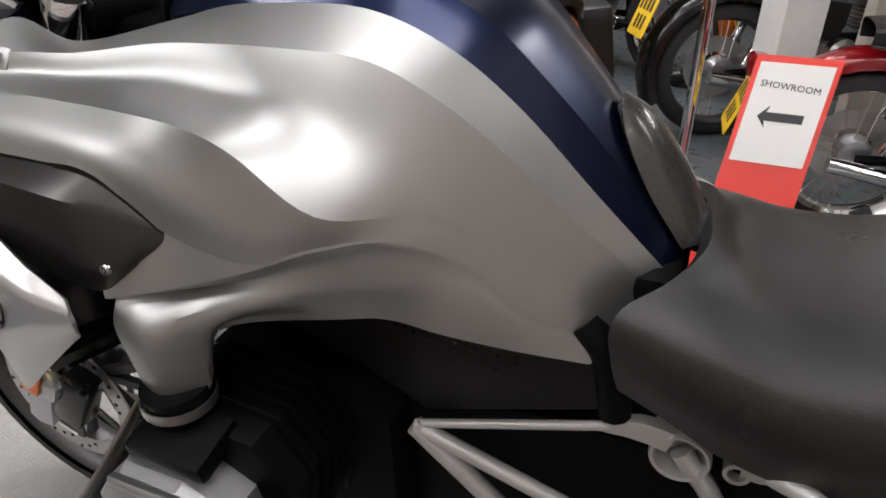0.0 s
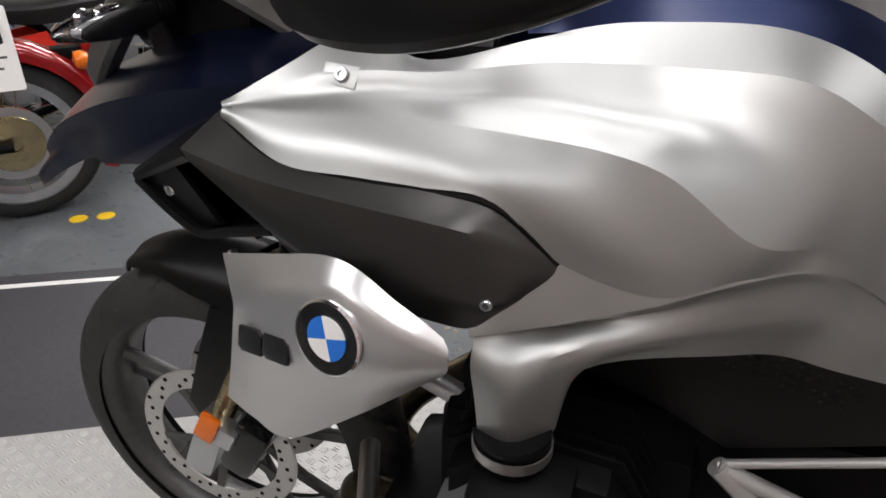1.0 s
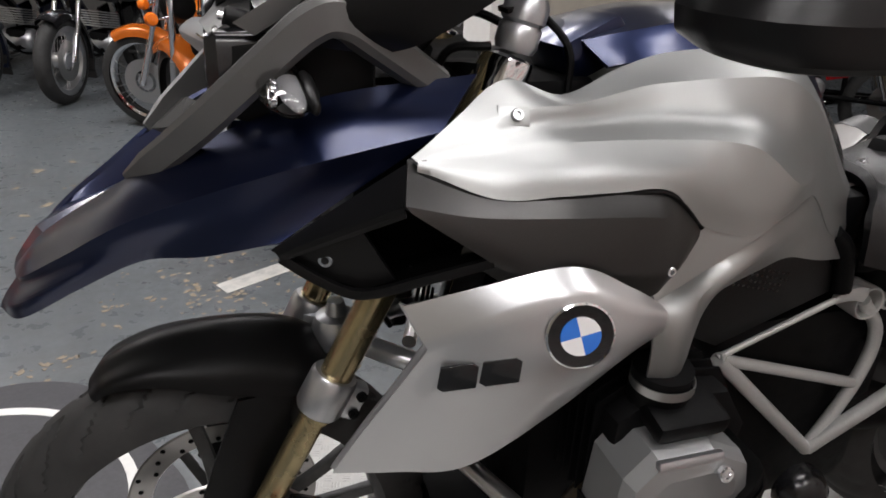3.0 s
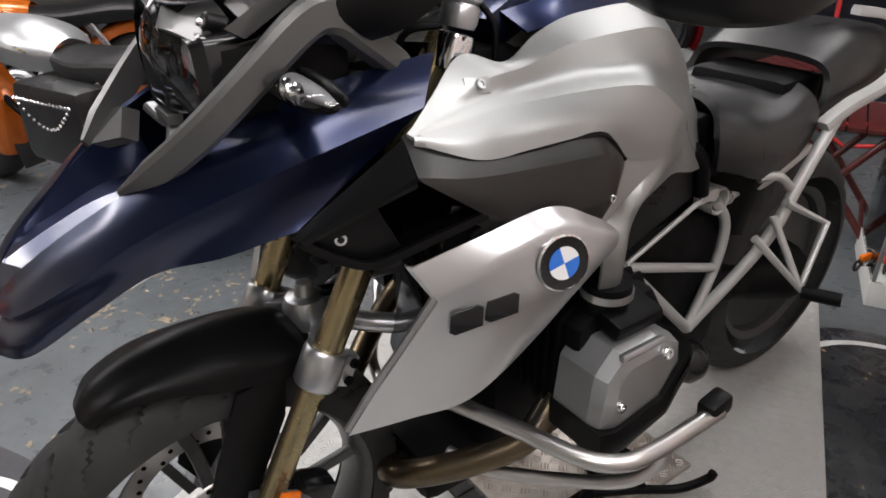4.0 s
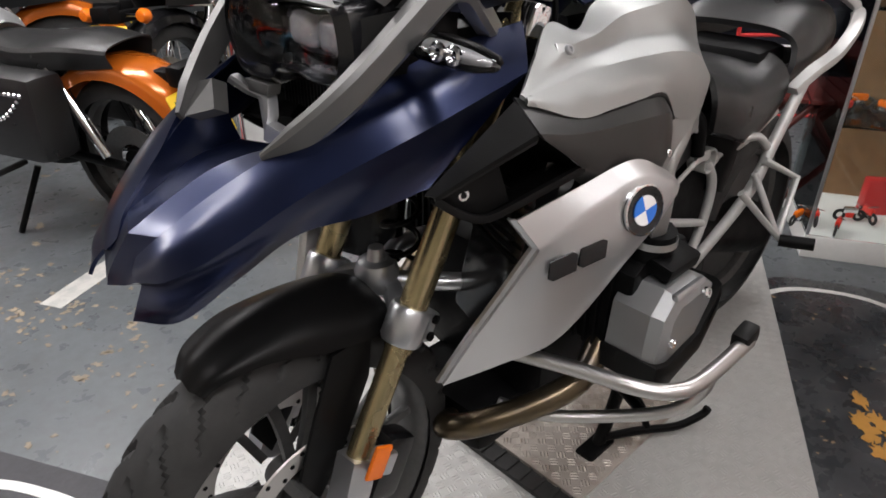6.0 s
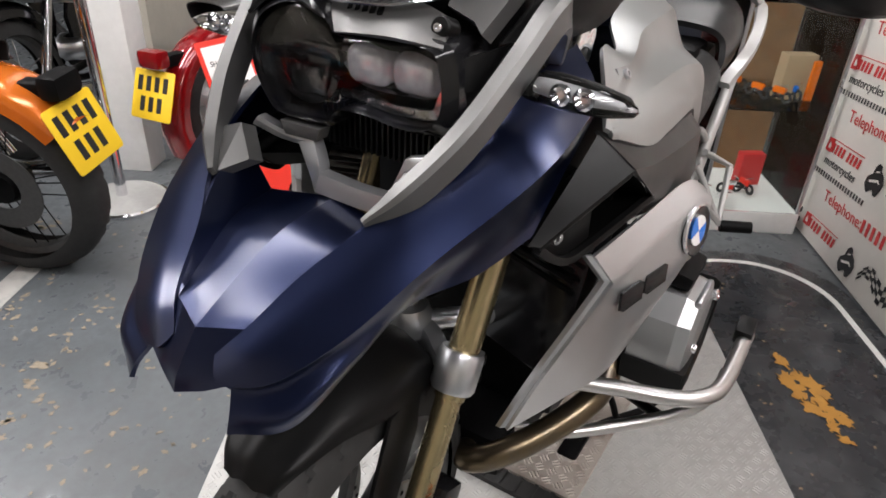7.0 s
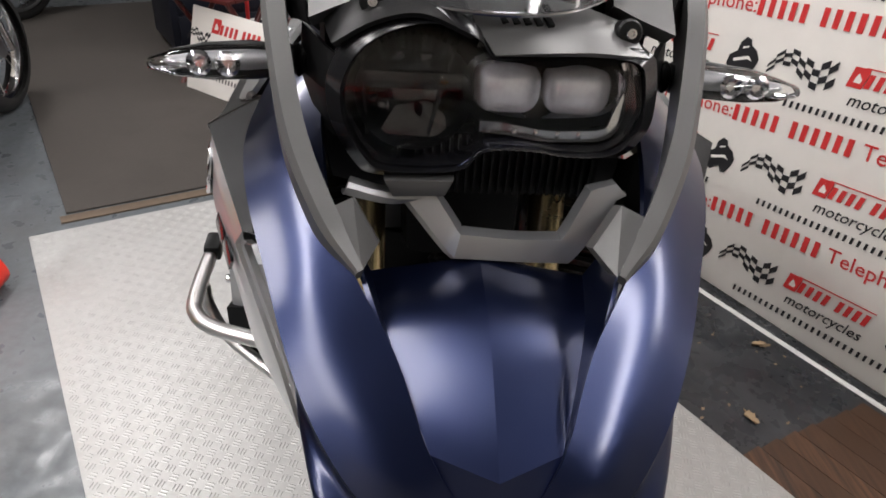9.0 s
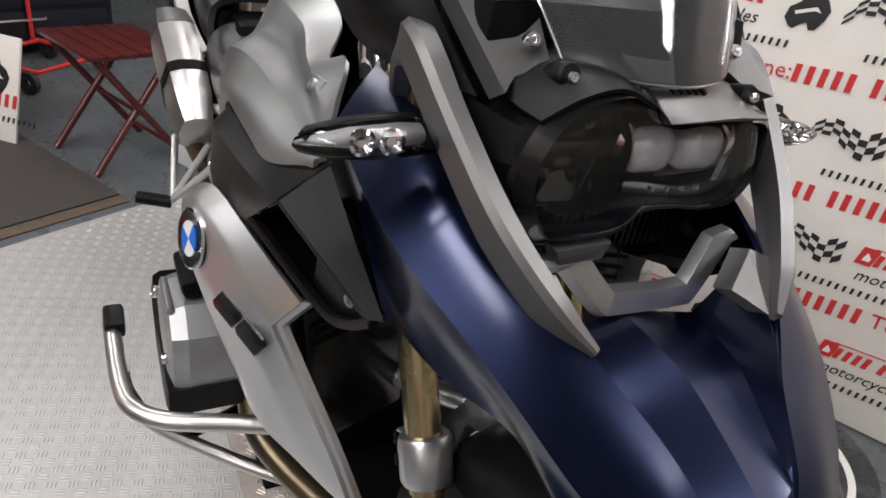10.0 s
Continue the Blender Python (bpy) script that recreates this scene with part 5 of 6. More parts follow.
# handlebar and hand guards
bar = P("handlebar", tube([(.56, -.43, 1.165), (.47, -.31, 1.175), (.36, -.16, 1.175), (.33, -.08, 1.155), (.33, .08, 1.155), (.35, .16, 1.175), (.42, .31, 1.175), (.48, .43, 1.165)], .0135, seg=16, n=8), "dark", "black handlebar")
for sd in (-1, 1):
    P("bar_clamp", lathe([(0, -.03), (.022, -.03), (.025, -.022), (.025, -.004), (.022, .0), (.026, .004), (.026, .022), (.021, .030), (0, .030)], seg=24, m=frame_at((.318, sd * .132, 1.112), (0, 1, 0), (.25, 0, .97))), "alu", "cast silver bar clamp", bar)
    P("clamp_slot", box((.012, .030, .006), pose(.300, sd * .132, 1.128, 0, -14), .001), "dark", "", bar)
    P("clamp_collar", lathe([(.0, -.004), (.020, -.004), (.022, .002), (.022, .010), (.017, .016), (0, .016)], seg=24, m=frame_at((.322, sd * .134, 1.146), (0, 1, 0), (.25, 0, .97))), "chrome", "", bar)
    P("clamp_cap", box((.05, .035, .025), pose(.330, sd * .125, 1.158, 0, -10), .006), "alu", "", bar)
    dx = 0 if sd < 0 else -.06
    grip = P("grip", tube([(.50 + dx, sd * .35, 1.172), (.565 + dx, sd * .437, 1.163)], .017, seg=16), "rubber", "black rubber grip", bar)
    GUARD = [[(0.368 + dx, -.355, 1.174), (0.362 + dx, -.402, 1.180), (0.392 + dx, -.452, 1.184), (0.456 + dx, -.482, 1.184), (0.521 + dx, -.488, 1.184), (0.576 + dx, -.472, 1.182)],
             [(0.356 + dx, -.360, 1.154), (0.352 + dx, -.410, 1.152), (0.384 + dx, -.462, 1.150), (0.452 + dx, -.493, 1.152), (0.521 + dx, -.499, 1.162), (0.580 + dx, -.480, 1.174)],
             [(0.360 + dx, -.362, 1.136), (0.362 + dx, -.408, 1.126), (0.398 + dx, -.456, 1.120), (0.458 + dx, -.484, 1.124), (0.521 + dx, -.488, 1.142), (0.576 + dx, -.470, 1.166)],
             [(0.391 + dx, -.345, 1.136), (0.396 + dx, -.380, 1.128), (0.428 + dx, -.418, 1.124), (0.474 + dx, -.442, 1.130), (0.521 + dx, -.448, 1.146), (0.568 + dx, -.436, 1.168)]]
    g = panel("hand_guard", GUARD, M["guard"], bar, "black plastic hand guard", side=sd, nu=5, nv=5, thick=.005, sharp_rows=(1,))
    P("lever", tube(sy([(.43 + dx, -.27, 1.178), (.46 + dx, -.34, 1.178), (.52 + dx, -.42, 1.168)], sd), .007, seg=8), "steel", "silver lever", bar)
for pts in ([(.33, -.10, 1.10), (.26, -.09, 1.12), (.20, -.08, 1.06)], [(.34, .06, 1.12), (.26, .05, 1.13), (.18, .05, 1.05)], [(.36, -.05, 1.13), (.40, -.09, 1.08), (.40, -.10, 1.02)], [(.28, -.14, 1.09), (.23, -.13, 1.08), (.22, -.11, 1.0)]):
    P("cable", tube(pts, .005, seg=8), "dark", "black cable")
P("dash_cover", box((.14, .20, .05), pose(.375, 0, 1.02), .02), "dark")


# ---- print on the display board ----
def text_mesh(word, size, shear=0.0):
    """A flat mesh of a word in the built-in font, on the xy plane."""
    cu = bpy.data.curves.new("word", "FONT")
    cu.body, cu.size, cu.shear, cu.resolution_u, cu.extrude = word, size, shear, 2, 0.0006
    ob = bpy.data.objects.new("word", cu)
    scene.collection.objects.link(ob)
    me = bpy.data.meshes.new_from_object(ob.evaluated_get(bpy.context.evaluated_depsgraph_get()))
    bpy.data.objects.remove(ob)
    bpy.data.curves.remove(cu)
    return me


def bars(cells, h, slant=0.18, d=0.0012):
    """Plain slanted bars: (start, width) along x, h high."""
    bm = bmesh.new()
    for x, w in cells:
        add_prism(bm, [(x, 0), (x + w, 0), (x + w + slant * h, h), (x + slant * h, h)], d)
    return bm


def letter_row(x, n, w, gap):
    return [(x + i * (w + gap), w) for i in range(n)]


def shared(name, me, mat, m, parent, label=""):
    if not me.materials:
        me.materials.append(mat)
    ob = new(name, me)
    ob.parent = parent
    ob.matrix_parent_inverse = Matrix.Translation(-parent.location)
    ob.matrix_basis = m
    if label:
        ob["label"] = label
    return ob


W_TEL = text_mesh("Telephone:", .062)
W_MOTO = text_mesh("motorcycles", .047, .25)
DIGITS = finish(bars(letter_row(0, 5, .016, .0165) + letter_row(.190, 6, .016, .0165), .048, .06), "number_print", M["ink_red"], 0)
NAME = finish(bars(letter_row(.044, 4, .014, .011) + letter_row(.160, 4, .014, .011), .036, .25), "name_print", M["ink_red"], 0)
URL = finish(bars(letter_row(0, 26, .0075, .0120), .019, .15), "address_print", M["ink_black"], 0)
LINE = finish(prism([(.04, .047), (.268, .047), (.268, .050), (.04, .050)], .0012), "rule", M["ink_red"], 0)
bm = prism([(0, 0), (.040, 0), (.052, .040), (.052, .052), (.012, .052)], .0012)
add_prism(bm, [(.016, .013), (.034, .013), (.037, .022), (.026, .038), (.020, .026)], .0016, mat=1)
ICON = finish(bm, "icon", [M["ink_red"], M["board"]], 0)
bm = bmesh.new()
for i in range(9):
    for j in range(4):
        if (i + j) % 2 == 0:
            q = []
            for a, b in ((i, j), (i + 1, j), (i + 1, j + 1), (i, j + 1)):
                u, v = a / 9, b / 4
                q.append((-.105 + .20 * u, -.052 + .028 * math.sin(u * 6.0) + (.03 + .055 * u) * v + .016 * u))
            add_prism(bm, q, .0012)
FLAG = finish(bm, "flag", M["ink_black"], 0)
bm = bmesh.new()
rnd = random.Random(4)
body = [(-.050, -.030), (-.044, -.004), (-.020, .012), (-.014, .038), (.002, .054), (.018, .050), (.022, .034), (.042, .022), (.054, -.002), (.046, -.026), (.030, -.052), (.014, -.054), (.006, -.036), (-.010, -.044), (-.024, -.056), (-.036, -.050)]
add_prism(bm, body, .0012)
add_prism(bm, [(-.030, -.012), (.020, .004), (.034, -.010), (.018, -.006), (-.026, -.020)], .0016, mat=1)
add_prism(bm, [(-.004, .020), (.014, .026), (.016, .032), (-.004, .026)], .0016, mat=1)
BLOB = finish(bm, "picture_shape", [M["ink_black"], M["board"]], 0)
TILT_PRINT = Matrix.Rotation(radians(3.9), 4, "Z")
for col in range(-1, 5):
    for row in range(-4, 3):
        s, z = .011 + .678 * col + .021 * row, .6965 + .046 * col - .3028 * row

        def at(ds, dz):
            return board_m(s + ds, z + dz, 0.0) @ TILT_PRINT

        def put(nm, me, mt, ds, dz, label=""):
            if -.50 < s + ds < 2.72 and .03 < z + dz < 1.93:
                o_ = shared(nm, me, mt, at(ds, dz), board, label)
                if len(me.polygons) > 12 and me not in (W_TEL, W_MOTO):
                    o_["kind"] = "stuff"

        put("checked_flag", FLAG, None, -.490, -.010)
        put("icon", ICON, None, -.362, -.036)
        put("name_print", NAME, None, -.362, -.032)
        put("rule", LINE, None, -.362, -.032)
        put("word_print", W_MOTO, M["ink_black"], -.345, -.082)
        put("address_print", URL, None, -.510, -.140)
        put("picture_shape", BLOB, None, .0, .0)
        put("word_telephone", W_TEL, M["ink_red"], -.278, .104)
        put("number_print", DIGITS, None, .005, .118)

# ---- floor details ----
plate = bpy.data.objects["checker_plate"]


def tread_pattern(lu, lv, pitch, bar_l, bar_w, h, z):
    """Groups of three short raised bars, turned crosswise from cell to cell."""
    V_, F_ = [], []
    nu, nv = int(lu / pitch), int(lv / pitch)
    for i in range(nu):
        for j in range(nv):
            a = radians(45 if (i + j) % 2 else -45)
            ca, sa = math.cos(a), math.sin(a)
            cx, cy = -lu / 2 + (i + .5) * pitch, -lv / 2 + (j + .5) * pitch
            for k in (-1, 0, 1):
                L_ = bar_l * (1 if k == 0 else .8)
                o = len(V_)
                for (l, w, zz) in ((-L_, -bar_w, 0), (L_, -bar_w, 0), (L_, bar_w, 0), (-L_, bar_w, 0), (-L_ * .7, 0, h), (L_ * .7, 0, h)):
                    y = w + k * pitch * .27
                    V_.append((cx + l * ca - y * sa, cy + l * sa + y * ca, z + zz))
                F_ += [(o, o + 1, o + 5, o + 4), (o + 2, o + 3, o + 4, o + 5), (o + 1, o + 2, o + 5), (o + 3, o, o + 4)]
    me = bpy.data.meshes.new("tread_pattern")
    me.from_pydata(V_, [], F_)
    me.update()
    return me


c = Vector((*PLATE, 0)) + U * 1.375 + V * .68
me = tread_pattern(2.74, 1.35, .030, .0105, .0022, .0010, .0066)
me.materials.append(M["tread"])
ob = new("tread_pattern", me)
ob.parent = plate
ob.matrix_basis = pose(c.x, c.y, 0, 0, 0, ROOM_YAW)
tagged(ob, "raised tread bars", kind="stuff")

lid = thing("service_plate", "rust-stained checker plate with a black rubber edge strip", "floor plate", at=(.72, 0, 0.007))
part("plate", box((.46, .42, .012), pose(0, 0, .006), .003), M["tread_dirty"], lid)
me = tread_pattern(.45, .41, .030, .011, .0026, .0018, .012)
me.materials.append(M["tread_dirty"])
ob = new("tread_pattern", me)
ob.parent = lid
ob["kind"] = "stuff"
strip = part("rubber_strip", box((.05, .44, .014), pose(-.262, 0, .007), .004), M["rubber"], lid, "black ribbed rubber edge strip")
for k in range(11):
    part("rubber_rib", box((.05, .010, .004), pose(-.262, -.2 + .04 * k, .0155), .001), M["rubber"], strip)


def chip_shape(seed, r):
    q = random.Random(seed)
    return [(r * (1 + .5 * q.uniform(-1, 1)) * math.cos(a), r * .6 * (1 + .6 * q.uniform(-1, 1)) * math.sin(a)) for a in (2 * math.pi * i / 22 for i in range(22))]


q = random.Random(11)
spots = [(-.16 + .055 * k + q.uniform(-.02, .02), 1.00 + .035 * k + q.uniform(-.03, .03), q.uniform(.008, .022)) for k in range(9)]
spots += [(-.16 + .028 * k + q.uniform(-.03, .03), 1.00 + .018 * k + q.uniform(-.04, .04), q.uniform(.003, .010)) for k in range(22)]
spots += [(q.uniform(-.5, .35), q.uniform(.6, 1.7), q.uniform(.003, .013)) for k in range(150)]
spots += [(q.uniform(.3, 1.3), q.uniform(1.1, 2.0), q.uniform(.003, .010)) for k in range(60)]
spots += [(q.uniform(-1.5, .3), q.uniform(1.6, 3.2), q.uniform(.008, .03)) for k in range(46)]
for k in range(16):
    cx, cy = q.uniform(-.7, .9), q.uniform(.75, 2.2)
    spots += [(cx + q.gauss(0, .035), cy + q.gauss(0, .035), q.uniform(.004, .017)) for j in range(9)]
bm = bmesh.new()
for k, (x, y, r) in enumerate(spots):
    if (Vector((x, y, 0)) - Vector((*PLATE, 0))).dot(V) < -.03:
        add_prism(bm, chip_shape(k, r), .0008, pose(x, y, .0004, 0, 0, q.uniform(0, 180)))
tagged(part("paint_chips", bm, M["chip"], None), "bare tan chips in the worn floor paint", "floor wear", kind="stuff")
for cx, cy, ln_, wd in ((.135, 1.58, .56, .085), (2.4, 3.1, 1.6, .08)):
    tagged(part("floor_line", box((ln_, wd, .0016), pose(cx, cy, .0011, 0, 0, ROOM_YAW)), M["floorline"], None), "worn white painted floor line", "floor line", kind="structure")
for x, y in ((-1.55, 1.02), (-1.47, 1.08)):
    solo("floor_dot", lathe([(0, .0005), (.035, .0005), (.034, .002), (0, .002)], seg=18, m=pose(x, y, 0)), M["yellow"], "small yellow floor marking dot", "floor marking", "floor dots")

# print and dirt on the black mat
m = pose(.98, -.75, 0, 0, 0, ROOM_YAW)
for k in range(8):
    y0 = -.262 + .0655 * k
    ext = .06 * math.cos((y0 + .033) / .262 * 1.5)
    part("plank_print", prism([(-.88 - ext, y0 + .001), (-.42 + .12 * y0, y0 + .001), (-.42 + .12 * y0, y0 + .0645), (-.88 - ext, y0 + .0645)], .0012, m @ Matrix.Translation((0, 0, .0042))), M["woodprint"], mat_a, "brown wood-grain print" if k == 0 else "")
q = random.Random(21)
for k in range(16):
    u = k / 15
    part("orange_patch", prism(chip_shape(70 + k, .016 + .030 * (1 - abs(u - .35)) * q.uniform(.4, 1.0)), .0008, pose(1.32 - .22 * u + q.uniform(-.03, .03), -.53 - .20 * u + q.uniform(-.03, .03), .0045 + .0001 * k, 0, 0, 40 + q.uniform(-40, 40))), M["flame"], mat_a, "worn orange print patch")
for k, (x, y) in enumerate(((.661, -.86), (.33, -1.40), (.95, -1.02))):
    solo("dry_leaf", prism(chip_shape(40 + k, .022), .004, pose(x, y, .006, 8, 5, 40 * k), .001), M["card"], "small pale dry leaf on the mat", "leaf", "dry leaves")
q = random.Random(5)
bm = bmesh.new()
for k in range(60):
    u, v = q.uniform(-.9, .9), q.uniform(-.26, .26)
    p = m @ Vector((u, v, .0042))
    add_prism(bm, chip_shape(200 + k, q.uniform(.002, .007)), .0008, pose(*p, 0, 0, q.uniform(0, 180)))
tagged(part("mat_crumbs", bm, M["card"], None), "crumbs and dust on the black mat", "dirt", kind="stuff")

# ---- showroom sign ----
sign = thing("showroom_sign", "bent red plastic floor sign with a white paper sheet", "sign", at=(1.11, 1.385, 0))
SKEW = Matrix(((1, 0, .13, -.045), (0, 1, 0, 0), (0, 0, 1, 0), (0, 0, 0, 1)))
sp = np.array([(0, .135, .004), (0, -.08, .004), (0, -.130, .010), (0, -.152, .030), (0, -.154, .055), (0, -.128, .105), (0, .170, .650)])
G = np.array([split_spline(sp + np.array([dx, 0, 0]), 6, (1, 5)) for dx in (-.115, .115)])
bm = bmesh.new()
skin(bm, G, .004)
weld(bm)
bm.transform(SKEW)
part("sheet", bm, M["redsign"], sign, smooth=30)
fm = SKEW @ frame_at((0, .089, .502), (1, 0, 0), (0, -.877, .480)) @ Matrix.Translation((0, 0, .0062))
part("paper", prism([(-.100, -.150), (.100, -.150), (.100, .147), (-.100, .147)], .0010, fm), M["paper"], sign, "white printed paper")
me = text_mesh("SHOWROOM", .027)
me.materials.append(M["ink_black"])
ob = new("word_showroom", me)
ob.parent, ob.matrix_basis = sign, fm @ Matrix.Translation((-.083, .076, .0016))
part("arrow", prism([(-.064, 0), (-.036, .034), (-.042, .013), (.060, .013), (.060, -.013), (-.042, -.013), (-.036, -.034)], .0010, fm @ Matrix.Translation((0, -.012, .0012))), M["ink_black"], sign, "black arrow")

# ---- chrome post with a round base ----
post = thing("barrier_post", "chrome post on a round base", "post", at=(.86, 1.90, 0))
part("base", lathe([(0, .0), (.17, .0), (.175, .006), (.165, .014), (.04, .03), (0, .03)], seg=40), M["concrete"], post, "grey round base plate")
part("base_rim", lathe([(.165, .004), (.178, .004), (.178, .012), (.165, .016)], seg=40, closed=True), M["chrome"], post)
part("pole", tube([(0, 0, .02), (0, 0, 1.9)], .021, seg=16), M["chrome"], post)

# ---- white pillar and cream partition ----
tagged(part("pillar", box((.16, .16, 3.0), pose(1.14, 2.16, 1.5, 0, 0, ROOM_YAW), .006), M["white"], None), "white painted square pillar", "pillar", kind="structure")
tagged(part("partition", box((1.7, .06, 2.4), pose(2.15, 2.78, 1.2, 0, 0, ROOM_YAW), .004), M["wall"], None), "cream painted partition wall", "wall", kind="structure")

# ---- glass display cabinet ----
cab = thing("display_cabinet", "tall glass display cabinet with a white base and shelves", "cabinet", at=(2.33, -.15, 0))
cab.rotation_euler = (0, 0, radians(ROOM_YAW))
part("base", box((.46, .40, .09), pose(0, 0, .045), .004), M["white"], cab)
part("top", box((.46, .40, .04), pose(0, 0, 1.80), .004), M["white"], cab)
part("back_panel", box((.01, .38, 1.68), pose(.22, 0, .93)), M["wood"], cab, "brown wooden back panel")
for sx, sy_, w, d in ((0, -.195, .44, .006), (0, .195, .44, .006), (-.225, 0, .006, .38)):
    part("pane", box((w, d, 1.68), pose(sx, sy_, .93)), M["cabinet_glass"], cab, "clear glass pane").visible_shadow = False
for sx in (-.222, .222):
    for sy_ in (-.192, .192):
        part("edge_post", box((.012, .012, 1.70), pose(sx, sy_, .94), .002), M["cabinet_glass"] if sx > 0 else M["alu"], cab)
for z in (.50, .88, 1.26):
    part("shelf", box((.43, .37, .008), pose(0, 0, z)), M["cabinet_glass"], cab, "glass shelf").visible_shadow = False
cm = Matrix.Translation((2.33, -.15, 0)) @ Matrix.Rotation(radians(ROOM_YAW), 4, "Z")
for z, x, y, sz, col, lab in ((.09, .06, -.08, (.05, .10, .14), "ink_red", "small red printed box on a shelf"), (.504, -.05, -.10, (.06, .12, .17), "card", "tan cardboard box on a shelf"), (.504, -.06, -.16, (.05, .03, .15), "orange", "orange printed box on a shelf"), (.884, .05, -.12, (.06, .05, .18), "card", "tan cardboard box on a shelf")):
    p = cm @ Vector((x, y, z + sz[2] / 2 + .001))
    solo("boxed_item", box(sz, pose(*p, 0, 0, ROOM_YAW + 8), .003), M[col], lab, "box", "items in the cabinet")
q = random.Random(9)
for z, x0, y0 in ((.504, -.08, .06), (.884, -.08, .03), (.09, -.12, .12), (1.264, -.06, .0)):
    for k in range(5):
        p = cm @ Vector((x0 + q.uniform(-.06, .10), y0 - .03 + .065 * (k - 2), z))
        toy = thing("model_motorcycle", "small shiny die-cast model motorcycle on a shelf", "model vehicle", "models in the cabinet", at=tuple(p))
        cols = q.choice((("orange", "chrome"), ("chrome", "redsign"), ("emblem_blue", "chrome"), ("redsign", "chrome")))
        yaw = q.uniform(0, 180)
        for dx in (-.035, .035):
            part("wheel", lathe([(.020, -.004), (.024, 0), (.020, .004), (.012, .003), (.012, -.003)], seg=14, m=pose(0, 0, 0, 0, 0, yaw) @ frame_at((dx, 0, .024), (1, 0, 0), (0, 1, 0)), closed=True), M["rubber"], toy)
        part("body", box((.055, .018, .026), pose(0, 0, .045, 0, 0, yaw), .008), M[cols[0]], toy)
        part("engine", box((.028, .020, .022), pose(0, 0, .026, 0, 0, yaw), .005), M[cols[1]], toy)
        part("handlebar", tube([tuple(pose(0, 0, 0, 0, 0, yaw) @ Vector(v)) for v in ((-.02, -.02, .066), (-.024, 0, .07), (-.02, .02, .066))], .002, seg=6), M["chrome"], toy)

# ---- folding stools and leaning board ----
def folding_stool(x, y, yaw):
    t = thing("folding_stool", "dark red varnished wooden folding stool", "stool", "folding stools", at=(x, y, 0))
    t.rotation_euler = (0, 0, radians(yaw))
    for k in range(6):
        part("slat", box((.42, .058, .018), pose(0, -.16 + .064 * k, .47), .004), M["maroon"], t)
    for sx in (-.185, .185):
        part("leg", tube([(sx, -.19, .0), (sx, .16, .46)], .014, seg=10), M["maroon"], t)
        part("leg", tube([(sx * .88, .19, .0), (sx * .88, -.16, .46)], .014, seg=10), M["maroon"], t)
    part("rail", tube([(-.185, 0.0, .235), (.185, 0.0, .235)], .009, seg=8), M["maroon"], t)
    part("rail", tube([(-.185, -.14, .07), (.185, -.14, .07)], .009, seg=8), M["maroon"], t)
    return t


# made-up dark chest as backdrop for unclear clutter, with a red trolley frame, behind the stools
chest = thing("backdrop_chest", "dark navy chest with drawers, added in place of unclear dark clutter", "tool chest", at=(4.05, .95, 0))
chest.rotation_euler = (0, 0, radians(ROOM_YAW))
part("body", box((.50, 1.30, .96), pose(0, 0, .53), .008), M["navy_metal"], chest)
for k in range(5):
    dr = part("drawer", box((.012, 1.22, .155), pose(-.256, 0, .16 + .18 * k), .004), M["navy_metal"], chest)
    part("handle", tube([(-.268, -.25, .20 + .18 * k), (-.282, -.23, .20 + .18 * k), (-.282, .23, .20 + .18 * k), (-.268, .25, .20 + .18 * k)], .007, seg=8, smooth_path=False), M["steel"], dr)
for sx in (-.2, .2):
    for sy_ in (-.58, .58):
        part("castor", lathe([(.012, -.012), (.035, -.012), (.036, 0), (.035, .012), (.012, .012)], seg=18, m=frame_at((sx, sy_, .037), (1, 0, 0), (0, 1, 0)), closed=True), M["rubber"], chest)
cart = thing("red_trolley", "red tubular steel trolley beside the added dark chest", "trolley", at=(3.55, .62, 0))
cart.rotation_euler = (0, 0, radians(ROOM_YAW + 20))
for sy_ in (-.22, .22):
    part("side_frame", tube([(-.18, sy_, .10), (.22, sy_, .10), (.26, sy_, .14), (.26, sy_, .70), (.30, sy_, .76)], .012, seg=10), M["ink_red"], cart)
for x_, z_ in ((-.16, .10), (.22, .10), (.26, .45), (.29, .75)):
    part("cross_bar", tube([(x_, -.22, z_), (x_, .22, z_)], .011, seg=10), M["ink_red"], cart)
for sy_ in (-.235, .235):
    for x_ in (-.14, .20):
        part("wheel", lathe([(.02, -.014), (.052, -.014), (.055, 0), (.052, .014), (.02, .014)], seg=22, m=frame_at((x_, sy_ + .02 * (1 if sy_ > 0 else -1), .055), (1, 0, 0), (0, 1, 0)), closed=True), M["rubber"], cart)

folding_stool(2.52, .33, 25)
folding_stool(3.15, 1.0, 60)
small = thing("leaning_board", "small white printed board leaning by the mat", "display board", at=(2.86, .92, 0))
sm = frame_at((2.86, .92, .21), (-.62, -.78, 0), (-.75, .60, .25))
part("panel", box((.62, .42, .012), sm, .002), M["board"], small).matrix_parent_inverse = Matrix.Translation((-2.86, -.92, 0))
for me_, mt, dx, dy, k in ((ICON, None, -.15, .10, 1.4), (NAME, None, -.15, .10, 1.4), (W_MOTO, M["ink_black"], -.15, .03, 1.4), (DIGITS, None, -.10, -.07, 1.1), (URL, None, -.20, -.13, 1.2), (BLOB, None, .20, .05, 1.3), (FLAG, None, -.24, .08, .9)):
    o_ = shared("print", me_, mt, sm @ Matrix.Translation((dx, dy, .0065)) @ Matrix.Diagonal((k, k, 1, 1)), small)
    o_["kind"] = "stuff"


